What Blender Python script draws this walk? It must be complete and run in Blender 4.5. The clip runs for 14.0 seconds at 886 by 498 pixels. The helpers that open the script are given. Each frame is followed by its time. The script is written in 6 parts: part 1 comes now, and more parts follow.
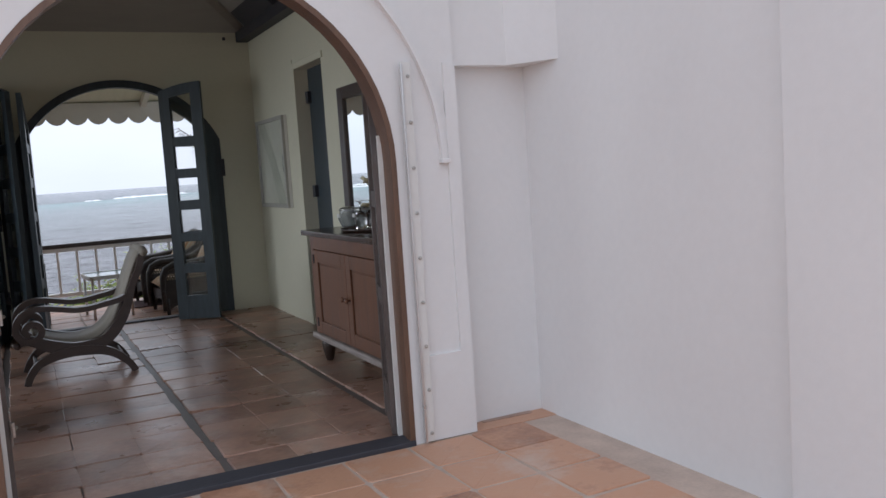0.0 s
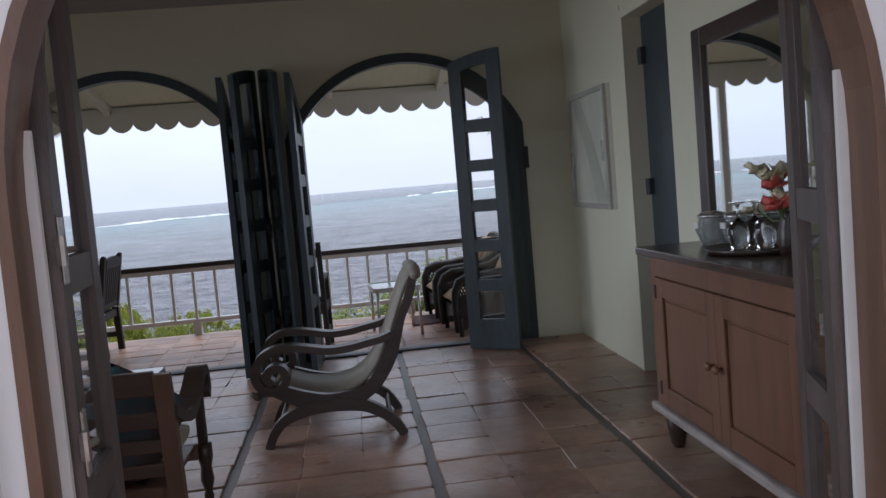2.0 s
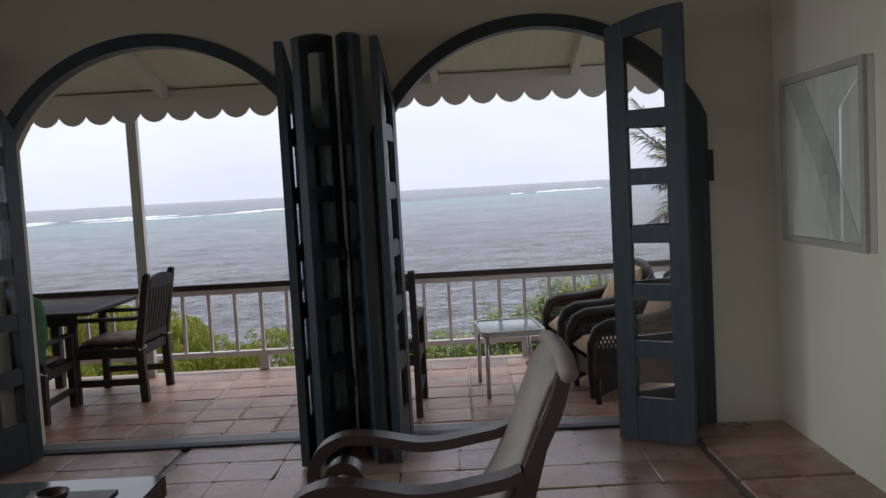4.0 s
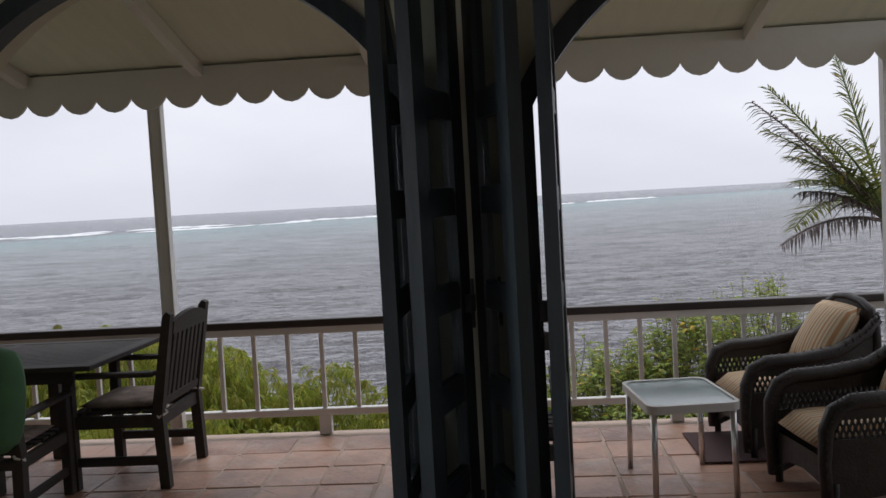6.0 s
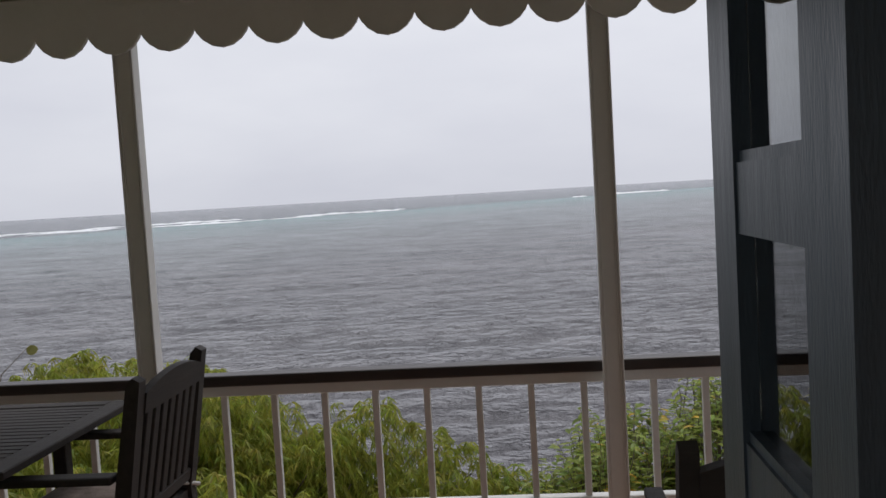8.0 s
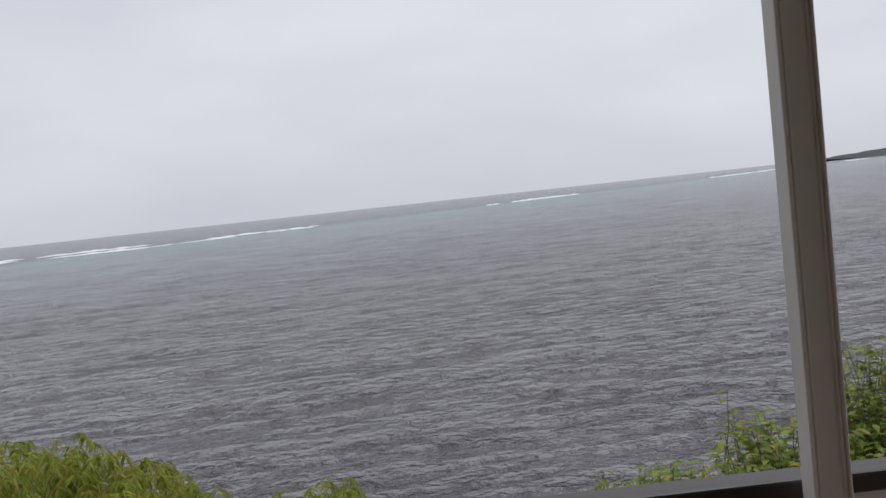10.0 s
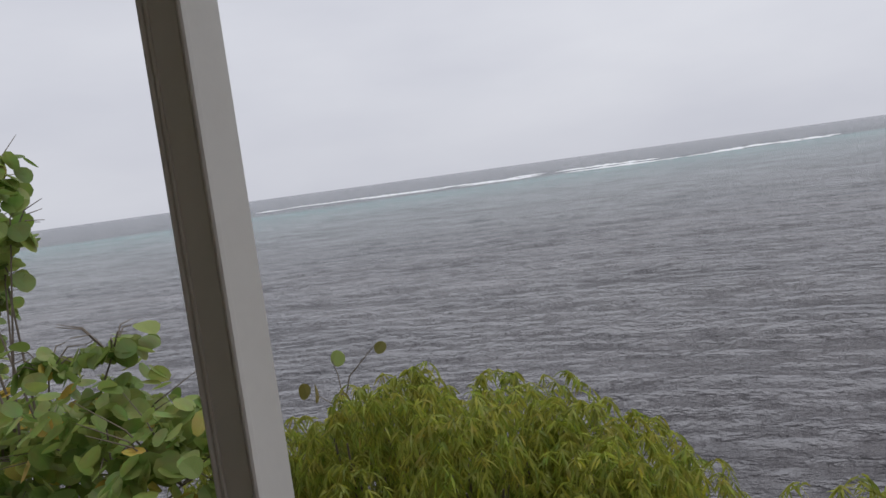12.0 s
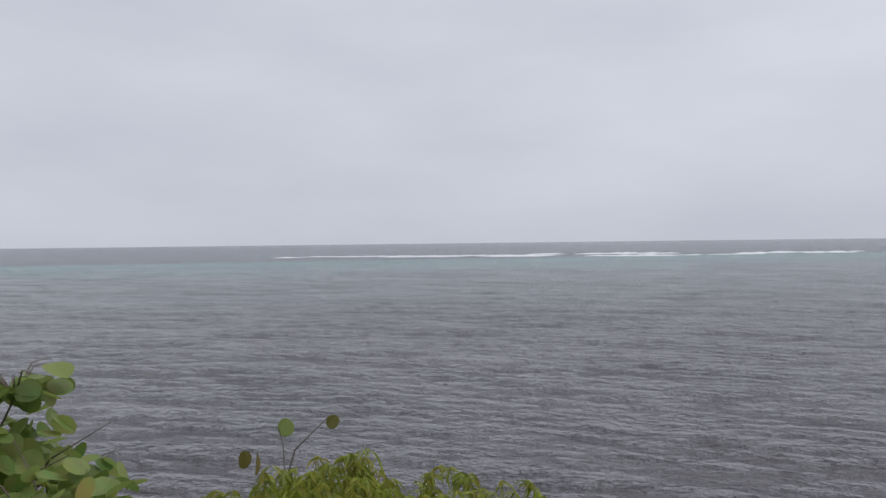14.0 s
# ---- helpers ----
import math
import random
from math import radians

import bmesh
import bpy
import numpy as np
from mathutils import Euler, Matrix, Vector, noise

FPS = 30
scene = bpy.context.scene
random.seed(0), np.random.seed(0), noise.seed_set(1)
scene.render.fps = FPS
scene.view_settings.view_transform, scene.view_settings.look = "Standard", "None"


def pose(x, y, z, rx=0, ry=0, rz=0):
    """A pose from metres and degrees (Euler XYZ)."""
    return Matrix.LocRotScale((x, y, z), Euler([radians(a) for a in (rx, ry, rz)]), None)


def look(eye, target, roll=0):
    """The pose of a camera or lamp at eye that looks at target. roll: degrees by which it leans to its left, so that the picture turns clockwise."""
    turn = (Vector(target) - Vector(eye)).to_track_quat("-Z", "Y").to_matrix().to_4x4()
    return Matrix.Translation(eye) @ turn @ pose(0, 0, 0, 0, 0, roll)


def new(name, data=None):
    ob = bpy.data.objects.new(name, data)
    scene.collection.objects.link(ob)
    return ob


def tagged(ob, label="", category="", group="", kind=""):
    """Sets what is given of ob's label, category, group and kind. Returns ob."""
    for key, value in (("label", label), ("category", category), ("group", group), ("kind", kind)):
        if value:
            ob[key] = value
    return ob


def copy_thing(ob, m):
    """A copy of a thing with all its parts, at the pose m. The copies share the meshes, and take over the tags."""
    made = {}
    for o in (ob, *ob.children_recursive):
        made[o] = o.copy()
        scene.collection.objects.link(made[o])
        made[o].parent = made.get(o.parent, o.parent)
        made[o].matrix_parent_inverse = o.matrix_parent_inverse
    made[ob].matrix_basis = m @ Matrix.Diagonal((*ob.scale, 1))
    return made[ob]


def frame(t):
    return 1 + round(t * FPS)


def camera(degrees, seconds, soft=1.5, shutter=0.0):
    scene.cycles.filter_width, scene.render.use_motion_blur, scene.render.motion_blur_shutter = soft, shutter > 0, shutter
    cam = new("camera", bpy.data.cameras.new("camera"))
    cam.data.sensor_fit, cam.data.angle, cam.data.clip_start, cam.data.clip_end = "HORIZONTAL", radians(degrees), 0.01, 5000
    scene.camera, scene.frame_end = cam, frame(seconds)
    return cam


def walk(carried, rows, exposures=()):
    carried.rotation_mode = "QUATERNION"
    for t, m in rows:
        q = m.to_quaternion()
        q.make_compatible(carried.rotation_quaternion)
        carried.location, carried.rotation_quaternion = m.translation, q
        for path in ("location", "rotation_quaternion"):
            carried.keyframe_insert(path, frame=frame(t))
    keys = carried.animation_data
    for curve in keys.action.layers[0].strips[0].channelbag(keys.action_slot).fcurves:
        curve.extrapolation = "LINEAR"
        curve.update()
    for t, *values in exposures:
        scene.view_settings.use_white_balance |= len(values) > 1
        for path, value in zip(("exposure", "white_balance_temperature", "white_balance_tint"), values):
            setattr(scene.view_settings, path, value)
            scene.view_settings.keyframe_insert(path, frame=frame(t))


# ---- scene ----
cam = camera(54.6, 14.0)
PATH = [
    (0, (1.784, 1.362, 1.385), (2.663, 3.148, 1.195), -3.8),
    (0.5, (1.954, 1.832, 1.382), (2.683, 3.69, 1.257), -2.5),
    (1, (2.113, 2.286, 1.355), (2.587, 4.229, 1.342), -5.5),
    (1.5, (2.191, 2.795, 1.334), (2.597, 4.752, 1.248), -4.7),
    (1.9, (2.26, 3.235, 1.371), (2.564, 5.205, 1.202), -4.8),
    (2, (2.264, 3.343, 1.38), (2.468, 5.326, 1.227), -4.9),
    (2.5, (2.245, 3.849, 1.452), (2.287, 5.841, 1.286), -5.1),
    (2.6, (2.24, 3.91, 1.459), (2.279, 5.903, 1.296), -4.9),
    (2.7, (2.252, 4.014, 1.468), (2.271, 6.007, 1.302), -4.6),
    (4.8, (2.246, 5.894, 1.501), (2.17, 7.891, 1.429), -1.7),
    (5, (2.163, 6.054, 1.509), (2.038, 8.05, 1.484), -0.1),
    (5.5, (1.903, 6.585, 1.508), (1.769, 8.58, 1.452), -1.4),
    (6, (1.764, 7.11, 1.492), (1.623, 9.104, 1.378), -3.15),
    (6.5, (1.585, 7.585, 1.495), (1.338, 9.569, 1.392), -2.1),
    (7, (1.432, 8.024, 1.519), (1.156, 10.004, 1.421), -2.0),
    (7.5, (1.293, 8.468, 1.504), (1.016, 10.449, 1.409), -2.2),
    (8, (1.179, 8.957, 1.502), (1.014, 10.946, 1.375), -3.4),
    (8.2, (1.107, 9.139, 1.504), (1.03, 11.133, 1.368), -3.4),
    (10.3, (0.561, 10.854, 1.498), (0.598, 12.85, 1.385), -6.3),
    (10.5, (0.463, 10.98, 1.539), (0.496, 12.973, 1.381), -6.5),
    (11, (0.544, 11.22, 1.5), (-0.008, 13.136, 1.346), -6.2),
    (11.5, (0.503, 11.477, 1.5), (-0.297, 13.302, 1.321), -7.4),
    (12, (0.506, 11.664, 1.503), (-0.563, 13.345, 1.331), -7.8),
    (12.5, (0.511, 11.898, 1.5), (-0.797, 13.402, 1.339), -6.9),
    (13, (0.399, 12.06, 1.5), (-0.964, 13.519, 1.391), -4.8),
    (13.5, (0.381, 12.168, 1.499), (-0.984, 13.627, 1.421), -3.5),
    (14, (0.403, 12.351, 1.481), (-0.691, 14.025, 1.466), -0.7),
]
EXPOSURES = [(0, 0.6, 6000, 8), (0.5, 0.35, 6000, 8), (1.0, 0.35, 5900, 8), (2.0, 0.52, 5800, 10), (2.7, 0.52, 5850, 10), (5.0, 0.36, 6350, 11), (8.0, 0.05, 6500, 10), (10.5, -0.05, 6500, 10), (12.7, -0.05, 6500, 10), (13.4, -0.16, 6450, 10), (14.0, -0.16, 6350, 10)]
walk(cam, [(t, look(eye, target, roll)) for t, eye, target, roll in PATH], EXPOSURES)

# ---- light ----
world = bpy.data.worlds.new("world")
scene.world = world
world.use_nodes = True
wn = world.node_tree
bg = wn.nodes["Background"]
sky = wn.nodes.new("ShaderNodeTexSky")
sky.sky_type, sky.sun_disc = "NISHITA", False
sky.sun_elevation, sky.sun_rotation = radians(55), radians(20)
sky.air_density, sky.dust_density, sky.ozone_density = 1.0, 4.0, 1.0
# overcast: the blue of the clear sky is mostly greyed out by cloud
hsv = wn.nodes.new("ShaderNodeHueSaturation")
hsv.inputs["Saturation"].default_value = 0.12
cloud = wn.nodes.new("ShaderNodeMix")
cloud.data_type = "RGBA"
cloud.inputs["Factor"].default_value = 0.85
cloud.inputs["B"].default_value = (6.6, 6.75, 7.4, 1)
wn.links.new(sky.outputs[0], hsv.inputs["Color"])
wn.links.new(hsv.outputs[0], cloud.inputs["A"])
tc = wn.nodes.new("ShaderNodeTexCoord")
cn = wn.nodes.new("ShaderNodeTexNoise")
cn.inputs["Scale"].default_value, cn.inputs["Detail"].default_value = 2.2, 5
mp = wn.nodes.new("ShaderNodeMapping")
mp.inputs["Scale"].default_value = (1, 1, 3.2)
cr = wn.nodes.new("ShaderNodeValToRGB")
cr.color_ramp.elements[0].position, cr.color_ramp.elements[0].color = 0.3, (0.88, 0.885, 0.91, 1)
cr.color_ramp.elements[1].position, cr.color_ramp.elements[1].color = 0.75, (1.06, 1.06, 1.05, 1)
mul = wn.nodes.new("ShaderNodeMix")
mul.data_type, mul.blend_type = "RGBA", "MULTIPLY"
mul.inputs["Factor"].default_value = 1.0
wn.links.new(tc.outputs["Generated"], mp.inputs["Vector"])
wn.links.new(mp.outputs[0], cn.inputs["Vector"])
wn.links.new(cn.outputs[0], cr.inputs[0])
wn.links.new(cloud.outputs["Result"], mul.inputs["A"])
wn.links.new(cr.outputs[0], mul.inputs["B"])
wn.links.new(mul.outputs["Result"], bg.inputs["Color"])
bg.inputs["Strength"].default_value = 0.112

sun_data = bpy.data.lights.new("sun", "SUN")
sun_data.energy, sun_data.angle, sun_data.color = 0.8, radians(25), (1, 0.985, 0.97)
sun = new("sun", sun_data)
sun.matrix_world = look((0, 0, 20), (-4, -6, 0))

# fill lamp added at an assumed west opening, which the walk never turns to
west_fill = bpy.data.lights.new("west_fill_light", "AREA")
west_fill.shape, west_fill.size, west_fill.size_y, west_fill.energy, west_fill.color = "RECTANGLE", 3.4, 1.6, 11, (0.96, 0.98, 1)
west_fill.spread = radians(75)
new("west_fill_light", west_fill).matrix_world = look((-1.42, 7.65, 1.6), (4, 7.65, 0.4))

# ---- materials ----


def material(name, base, rough=0.6, var=0.12, scale=6.0, fine=60.0, bump=0.15, second=None, metal=0.0, stretch=(1, 1, 1),
             island=0.0, per_object=0.0, spec=0.5, stain=0.0, bump_dist=0.01, grime=0.0):
    """A procedural surface: broad and fine variation of the base colour, wear in the gloss, fine relief."""
    m = bpy.data.materials.new(name)
    m.use_nodes = True
    n, l = m.node_tree.nodes, m.node_tree.links
    b = n["Principled BSDF"]
    co = n.new("ShaderNodeTexCoord")
    mapping = n.new("ShaderNodeMapping")
    mapping.inputs["Scale"].default_value = stretch
    if island or per_object:
        place = n.new("ShaderNodeNewGeometry")
        l.new(place.outputs["Position"], mapping.inputs["Vector"])
    else:
        l.new(co.outputs["Object"], mapping.inputs["Vector"])
    broad = n.new("ShaderNodeTexNoise")
    broad.inputs["Scale"].default_value, broad.inputs["Detail"].default_value = scale, 4
    small = n.new("ShaderNodeTexNoise")
    small.inputs["Scale"].default_value, small.inputs["Detail"].default_value = fine, 3
    l.new(mapping.outputs[0], broad.inputs["Vector"])
    l.new(mapping.outputs[0], small.inputs["Vector"])
    add = n.new("ShaderNodeMath")
    add.operation = "MULTIPLY_ADD"
    l.new(small.outputs[0], add.inputs[0])
    add.inputs[1].default_value = 0.4
    l.new(broad.outputs[0], add.inputs[2])
    last = add.outputs[0]
    if island or per_object:
        src = n.new("ShaderNodeObjectInfo") if per_object else n.new("ShaderNodeNewGeometry")
        off = n.new("ShaderNodeMath")
        off.operation = "MULTIPLY_ADD"
        l.new(src.outputs["Random" if per_object else "Random Per Island"], off.inputs[0])
        off.inputs[1].default_value = per_object or island
        l.new(last, off.inputs[2])
        last = off.outputs[0]
    ramp = n.new("ShaderNodeValToRGB")
    lo, hi = ramp.color_ramp.elements
    mid = 0.7 + 0.5 * (island or per_object)
    lo.position, hi.position = mid - 0.35 - 0.3 * (island or per_object), mid + 0.35 + 0.3 * (island or per_object)
    second = second or [min(1, c * (1 + var)) for c in base]
    lo.color = (*[c * (1 - var) for c in base], 1)
    hi.color = (*second, 1)
    l.new(last, ramp.inputs[0])
    colour = ramp.outputs[0]
    if stain:
        # pale smears of old mortar and salt
        sn = n.new("ShaderNodeTexNoise")
        sn.inputs["Scale"].default_value, sn.inputs["Detail"].default_value, sn.inputs["Roughness"].default_value = 3.1, 7, 0.68
        l.new(mapping.outputs[0], sn.inputs["Vector"])
        sr = n.new("ShaderNodeMapRange")
        sr.inputs["From Min"].default_value, sr.inputs["From Max"].default_value = 0.5, 0.72
        sr.inputs["To Max"].default_value = stain
        l.new(sn.outputs[0], sr.inputs["Value"])
        sm = n.new("ShaderNodeMix")
        sm.data_type = "RGBA"
        l.new(sr.outputs[0], sm.inputs["Factor"])
        l.new(ramp.outputs[0], sm.inputs["A"])
        sm.inputs["B"].default_value = (0.6, 0.5, 0.43, 1)
        colour = sm.outputs["Result"]
    if grime:
        # dark weathering in broad blots
        gn = n.new("ShaderNodeTexNoise")
        gn.inputs["Scale"].default_value, gn.inputs["Detail"].default_value, gn.inputs["Roughness"].default_value = 1.9, 8, 0.66
        l.new(mapping.outputs[0], gn.inputs["Vector"])
        gr = n.new("ShaderNodeMapRange")
        gr.inputs["From Min"].default_value, gr.inputs["From Max"].default_value = 0.46, 0.66
        gr.inputs["To Max"].default_value = grime
        l.new(gn.outputs[0], gr.inputs["Value"])
        gm = n.new("ShaderNodeMix")
        gm.data_type = "RGBA"
        l.new(gr.outputs[0], gm.inputs["Factor"])
        l.new(colour, gm.inputs["A"])
        gm.inputs["B"].default_value = (0.14, 0.095, 0.07, 1)
        colour = gm.outputs["Result"]
    l.new(colour, b.inputs["Base Color"])
    rr = n.new("ShaderNodeMapRange")
    rr.inputs["To Min"].default_value, rr.inputs["To Max"].default_value = max(0.02, rough - 0.1), min(1, rough + 0.1)
    l.new(broad.outputs[0], rr.inputs["Value"])
    l.new(rr.outputs[0], b.inputs["Roughness"])
    b.inputs["Metallic"].default_value = metal
    b.inputs["Specular IOR Level"].default_value = spec
    if bump:
        bp = n.new("ShaderNodeBump")
        bp.inputs["Strength"].default_value, bp.inputs["Distance"].default_value = bump, bump_dist
        l.new(last if not (island or per_object) else add.outputs[0], bp.inputs["Height"])
        l.new(bp.outputs[0], b.inputs["Normal"])
    return m


def glass(name, tint=(1, 1, 1), rough=0.0):
    m = bpy.data.materials.new(name)
    m.use_nodes = True
    b = m.node_tree.nodes["Principled BSDF"]
    b.inputs["Base Color"].default_value = (*tint, 1)
    b.inputs["Transmission Weight"].default_value = 1
    b.inputs["Roughness"].default_value = rough
    b.inputs["IOR"].default_value = 1.45
    return m


PLASTER = material("white_plaster", (0.8, 0.79, 0.78), 0.85, 0.04, 1.2, 25, 0.25)
CREAM = material("cream_plaster", (0.7, 0.68, 0.54), 0.85, 0.05, 1.0, 30, 0.25)
WHITEPAINT = material("white_paint", (0.76, 0.75, 0.72), 0.5, 0.05, 4, 40, 0.1)
CEILWOOD = material("painted_boards", (0.36, 0.34, 0.31), 0.7, 0.08, 3, 40, 0.2, stretch=(1, 8, 1))
BEAM = material("dark_beam", (0.045, 0.045, 0.055), 0.6, 0.2, 3, 40, 0.3, stretch=(1, 1, 6))
DOORPAINT = material("dark_door_paint", (0.04, 0.055, 0.066), 0.42, 0.3, 5, 60, 0.2, stretch=(6, 6, 1))
MAHOG = material("mahogany", (0.17, 0.083, 0.05), 0.35, 0.3, 3, 50, 0.1, stretch=(6, 6, 0.7))
DARKOAK = material("dark_varnished_wood", (0.085, 0.052, 0.038), 0.4, 0.35, 3, 50, 0.15, stretch=(0.7, 6, 6))
OAK = material("varnished_wood", (0.15, 0.085, 0.055), 0.4, 0.3, 3, 50, 0.15, stretch=(6, 6, 0.7))
DARKWOOD = material("dark_wood", (0.05, 0.032, 0.025), 0.35, 0.3, 4, 60, 0.1, stretch=(1, 6, 6))
WEATHERED = material("weathered_wood", (0.046, 0.039, 0.036), 0.75, 0.3, 5, 70, 0.4, stretch=(1, 8, 8))
CANE = material("cane_weave", (0.27, 0.24, 0.2), 0.6, 0.2, 8, 140, 0.5)
WICKER = material("dark_wicker", (0.028, 0.022, 0.02), 0.5, 0.4, 12, 120, 0.7)
TERRA = material("terracotta_tile", (0.33, 0.13, 0.072), 0.4, 0.4, 4, 35, 0.4, second=(0.56, 0.31, 0.195), per_object=0.55, stain=0.7)
TERRA_STUFF = material("terracotta_rest", (0.33, 0.13, 0.072), 0.4, 0.4, 4, 35, 0.4, second=(0.56, 0.31, 0.195), island=0.55, stain=0.7)
TERRACE_TILE = material("terrace_tile", (0.38, 0.16, 0.105), 0.42, 0.35, 4, 35, 0.5, second=(0.58, 0.34, 0.24), per_object=0.55, stain=0.8, grime=0.55)
TERRACE_STUFF = material("terrace_tile_rest", (0.38, 0.16, 0.105), 0.42, 0.35, 4, 35, 0.5, second=(0.58, 0.34, 0.24), island=0.55, stain=0.8, grime=0.55)
INTILE = material("indoor_tile", (0.27, 0.14, 0.1), 0.3, 0.35, 3, 30, 0.3, second=(0.48, 0.29, 0.21), per_object=0.4, stain=0.6, grime=0.5)
INTILE_STUFF = material("indoor_tile_rest", (0.27, 0.14, 0.1), 0.3, 0.35, 3, 30, 0.3, second=(0.48, 0.29, 0.21), island=0.4, stain=0.6, grime=0.5)
GROUT = material("mortar", (0.52, 0.41, 0.34), 0.9, 0.2, 6, 60, 0.4)
DARKGROUT = material("dark_strip", (0.16, 0.14, 0.132), 0.45, 0.3, 5, 50, 0.3)
ALU = material("aluminium", (0.72, 0.72, 0.72), 0.3, 0.08, 8, 80, 0.05, metal=1.0)
STEEL = material("worn_steel", (0.5, 0.48, 0.45), 0.4, 0.3, 20, 120, 0.2, metal=1.0)
GLASS = glass("clear_glass")
# tint stands in for the shade behind the pier leaves' panes
DIMGLASS = glass("shade_dimmed_glass", (0.8, 0.86, 0.88))


GREENCLOTH = material("green_cloth", (0.06, 0.15, 0.07), 0.9, 0.25, 6, 150, 0.3)
CREAMCLOTH = material("cream_cloth", (0.6, 0.56, 0.46), 0.9, 0.1, 5, 150, 0.3)


def cut_glass():
    """Thick cut glass: clear, its pale diffuse share standing in for light caught by many small facets."""
    m = glass("cut_glass", (0.85, 0.88, 0.88), 0.12)
    b = m.node_tree.nodes["Principled BSDF"]
    b.inputs["Transmission Weight"].default_value = 0.82
    return m


CUTGLASS = cut_glass()


def mirror_material():
    m = bpy.data.materials.new("mirror_glass")
    m.use_nodes = True
    b = m.node_tree.nodes["Principled BSDF"]
    b.inputs["Base Color"].default_value = (0.86, 0.88, 0.87, 1)
    b.inputs["Metallic"].default_value, b.inputs["Roughness"].default_value = 1, 0.02
    return m


MIRROR = mirror_material()

# ---- mesh helpers ----


def finish(bm, smooth):
    bmesh.ops.recalc_face_normals(bm, faces=bm.faces)
    if smooth:
        for f in bm.faces:
            f.smooth = True


def part(name, bm, mat, parent=None, label="", smooth=False):
    finish(bm, smooth)
    me = bpy.data.meshes.new(name)
    bm.to_mesh(me)
    bm.free()
    me.materials.append(mat)
    ob = new(name, me)
    if parent is not None:
        ob.parent = parent
    if label:
        ob["label"] = label
    return ob


def thing(name, label, category, m=None, group=""):
    ob = new(name)
    ob.empty_display_size = 0.1
    if m is not None:
        ob.matrix_basis = m
    return tagged(ob, label, category, group)


def setting(name, bm, mat, label="", category="", smooth=False):
    return tagged(part(name, bm, mat, None, "", smooth), label, category, "", "structure")


def box(bm, x0, x1, y0, y1, z0, z1, bevel=0.0, m=None):
    r = bmesh.ops.create_cube(bm, size=1)
    vs = r["verts"]
    for v in vs:
        v.co = Vector(((x0 + x1) / 2 + v.co.x * (x1 - x0), (y0 + y1) / 2 + v.co.y * (y1 - y0), (z0 + z1) / 2 + v.co.z * (z1 - z0)))
    if m is not None:
        bmesh.ops.transform(bm, matrix=m, verts=vs)
    if bevel:
        es = list({e for v in vs for e in v.link_edges})
        bmesh.ops.bevel(bm, geom=es, offset=bevel, segments=1 if bevel < 0.006 else 2, affect="EDGES", profile=0.5)
    return bm


def boxbm(*a, **k):
    return box(bmesh.new(), *a, **k)


def prism(bm, pts, axis, a, b):
    """A flat outline, extruded along an axis from a to b."""
    def at(p, d):
        return {"x": (d, p[0], p[1]), "y": (p[0], d, p[1]), "z": (p[0], p[1], d)}[axis]
    lo = [bm.verts.new(at(p, a)) for p in pts]
    hi = [bm.verts.new(at(p, b)) for p in pts]
    bm.faces.new(lo)
    bm.faces.new(hi[::-1])
    for i in range(len(pts)):
        j = (i + 1) % len(pts)
        bm.faces.new((lo[i], lo[j], hi[j], hi[i]))
    return bm


def ribbon(bm, pts, half, axis, a, b):
    """A bent bar: a line of points in a plane with half its width at each, extruded along an axis from a to b."""
    left, right = [], []
    for i, p in enumerate(pts):
        q, r = pts[max(0, i - 1)], pts[min(len(pts) - 1, i + 1)]
        d = Vector((r[0] - q[0], r[1] - q[1])).normalized()
        h = half[i] if isinstance(half, (list, tuple)) else half
        left.append((p[0] - d.y * h, p[1] + d.x * h))
        right.append((p[0] + d.y * h, p[1] - d.x * h))
    def at(p, d):
        return {"x": (d, p[0], p[1]), "y": (p[0], d, p[1]), "z": (p[0], p[1], d)}[axis]
    rows = [[bm.verts.new(at(p, d)) for p in line] for line, d in ((left, a), (right, a), (right, b), (left, b))]
    n = len(pts)
    for k in range(4):
        for i in range(n - 1):
            bm.faces.new((rows[k][i], rows[k][i + 1], rows[(k + 1) % 4][i + 1], rows[(k + 1) % 4][i]))
    bm.faces.new([rows[k][0] for k in range(4)])
    bm.faces.new([rows[k][-1] for k in range(4)][::-1])
    return bm


def curved(pts, half, steps=4):
    """The same line and widths with points in between, on a smooth curve."""
    out, wide = [], []
    for i in range(len(pts) - 1):
        p0, p1, p2, p3 = [Vector(pts[min(max(j, 0), len(pts) - 1)]) for j in (i - 1, i, i + 1, i + 2)]
        for k in range(steps):
            t = k / steps
            q = 0.5 * (2 * p1 + (p2 - p0) * t + (2 * p0 - 5 * p1 + 4 * p2 - p3) * t * t + (3 * p1 - p0 - 3 * p2 + p3) * t ** 3)
            out.append(tuple(q))
            wide.append(half[i] * (1 - t) + half[i + 1] * t)
    return out + [tuple(pts[-1])], wide + [half[-1]]


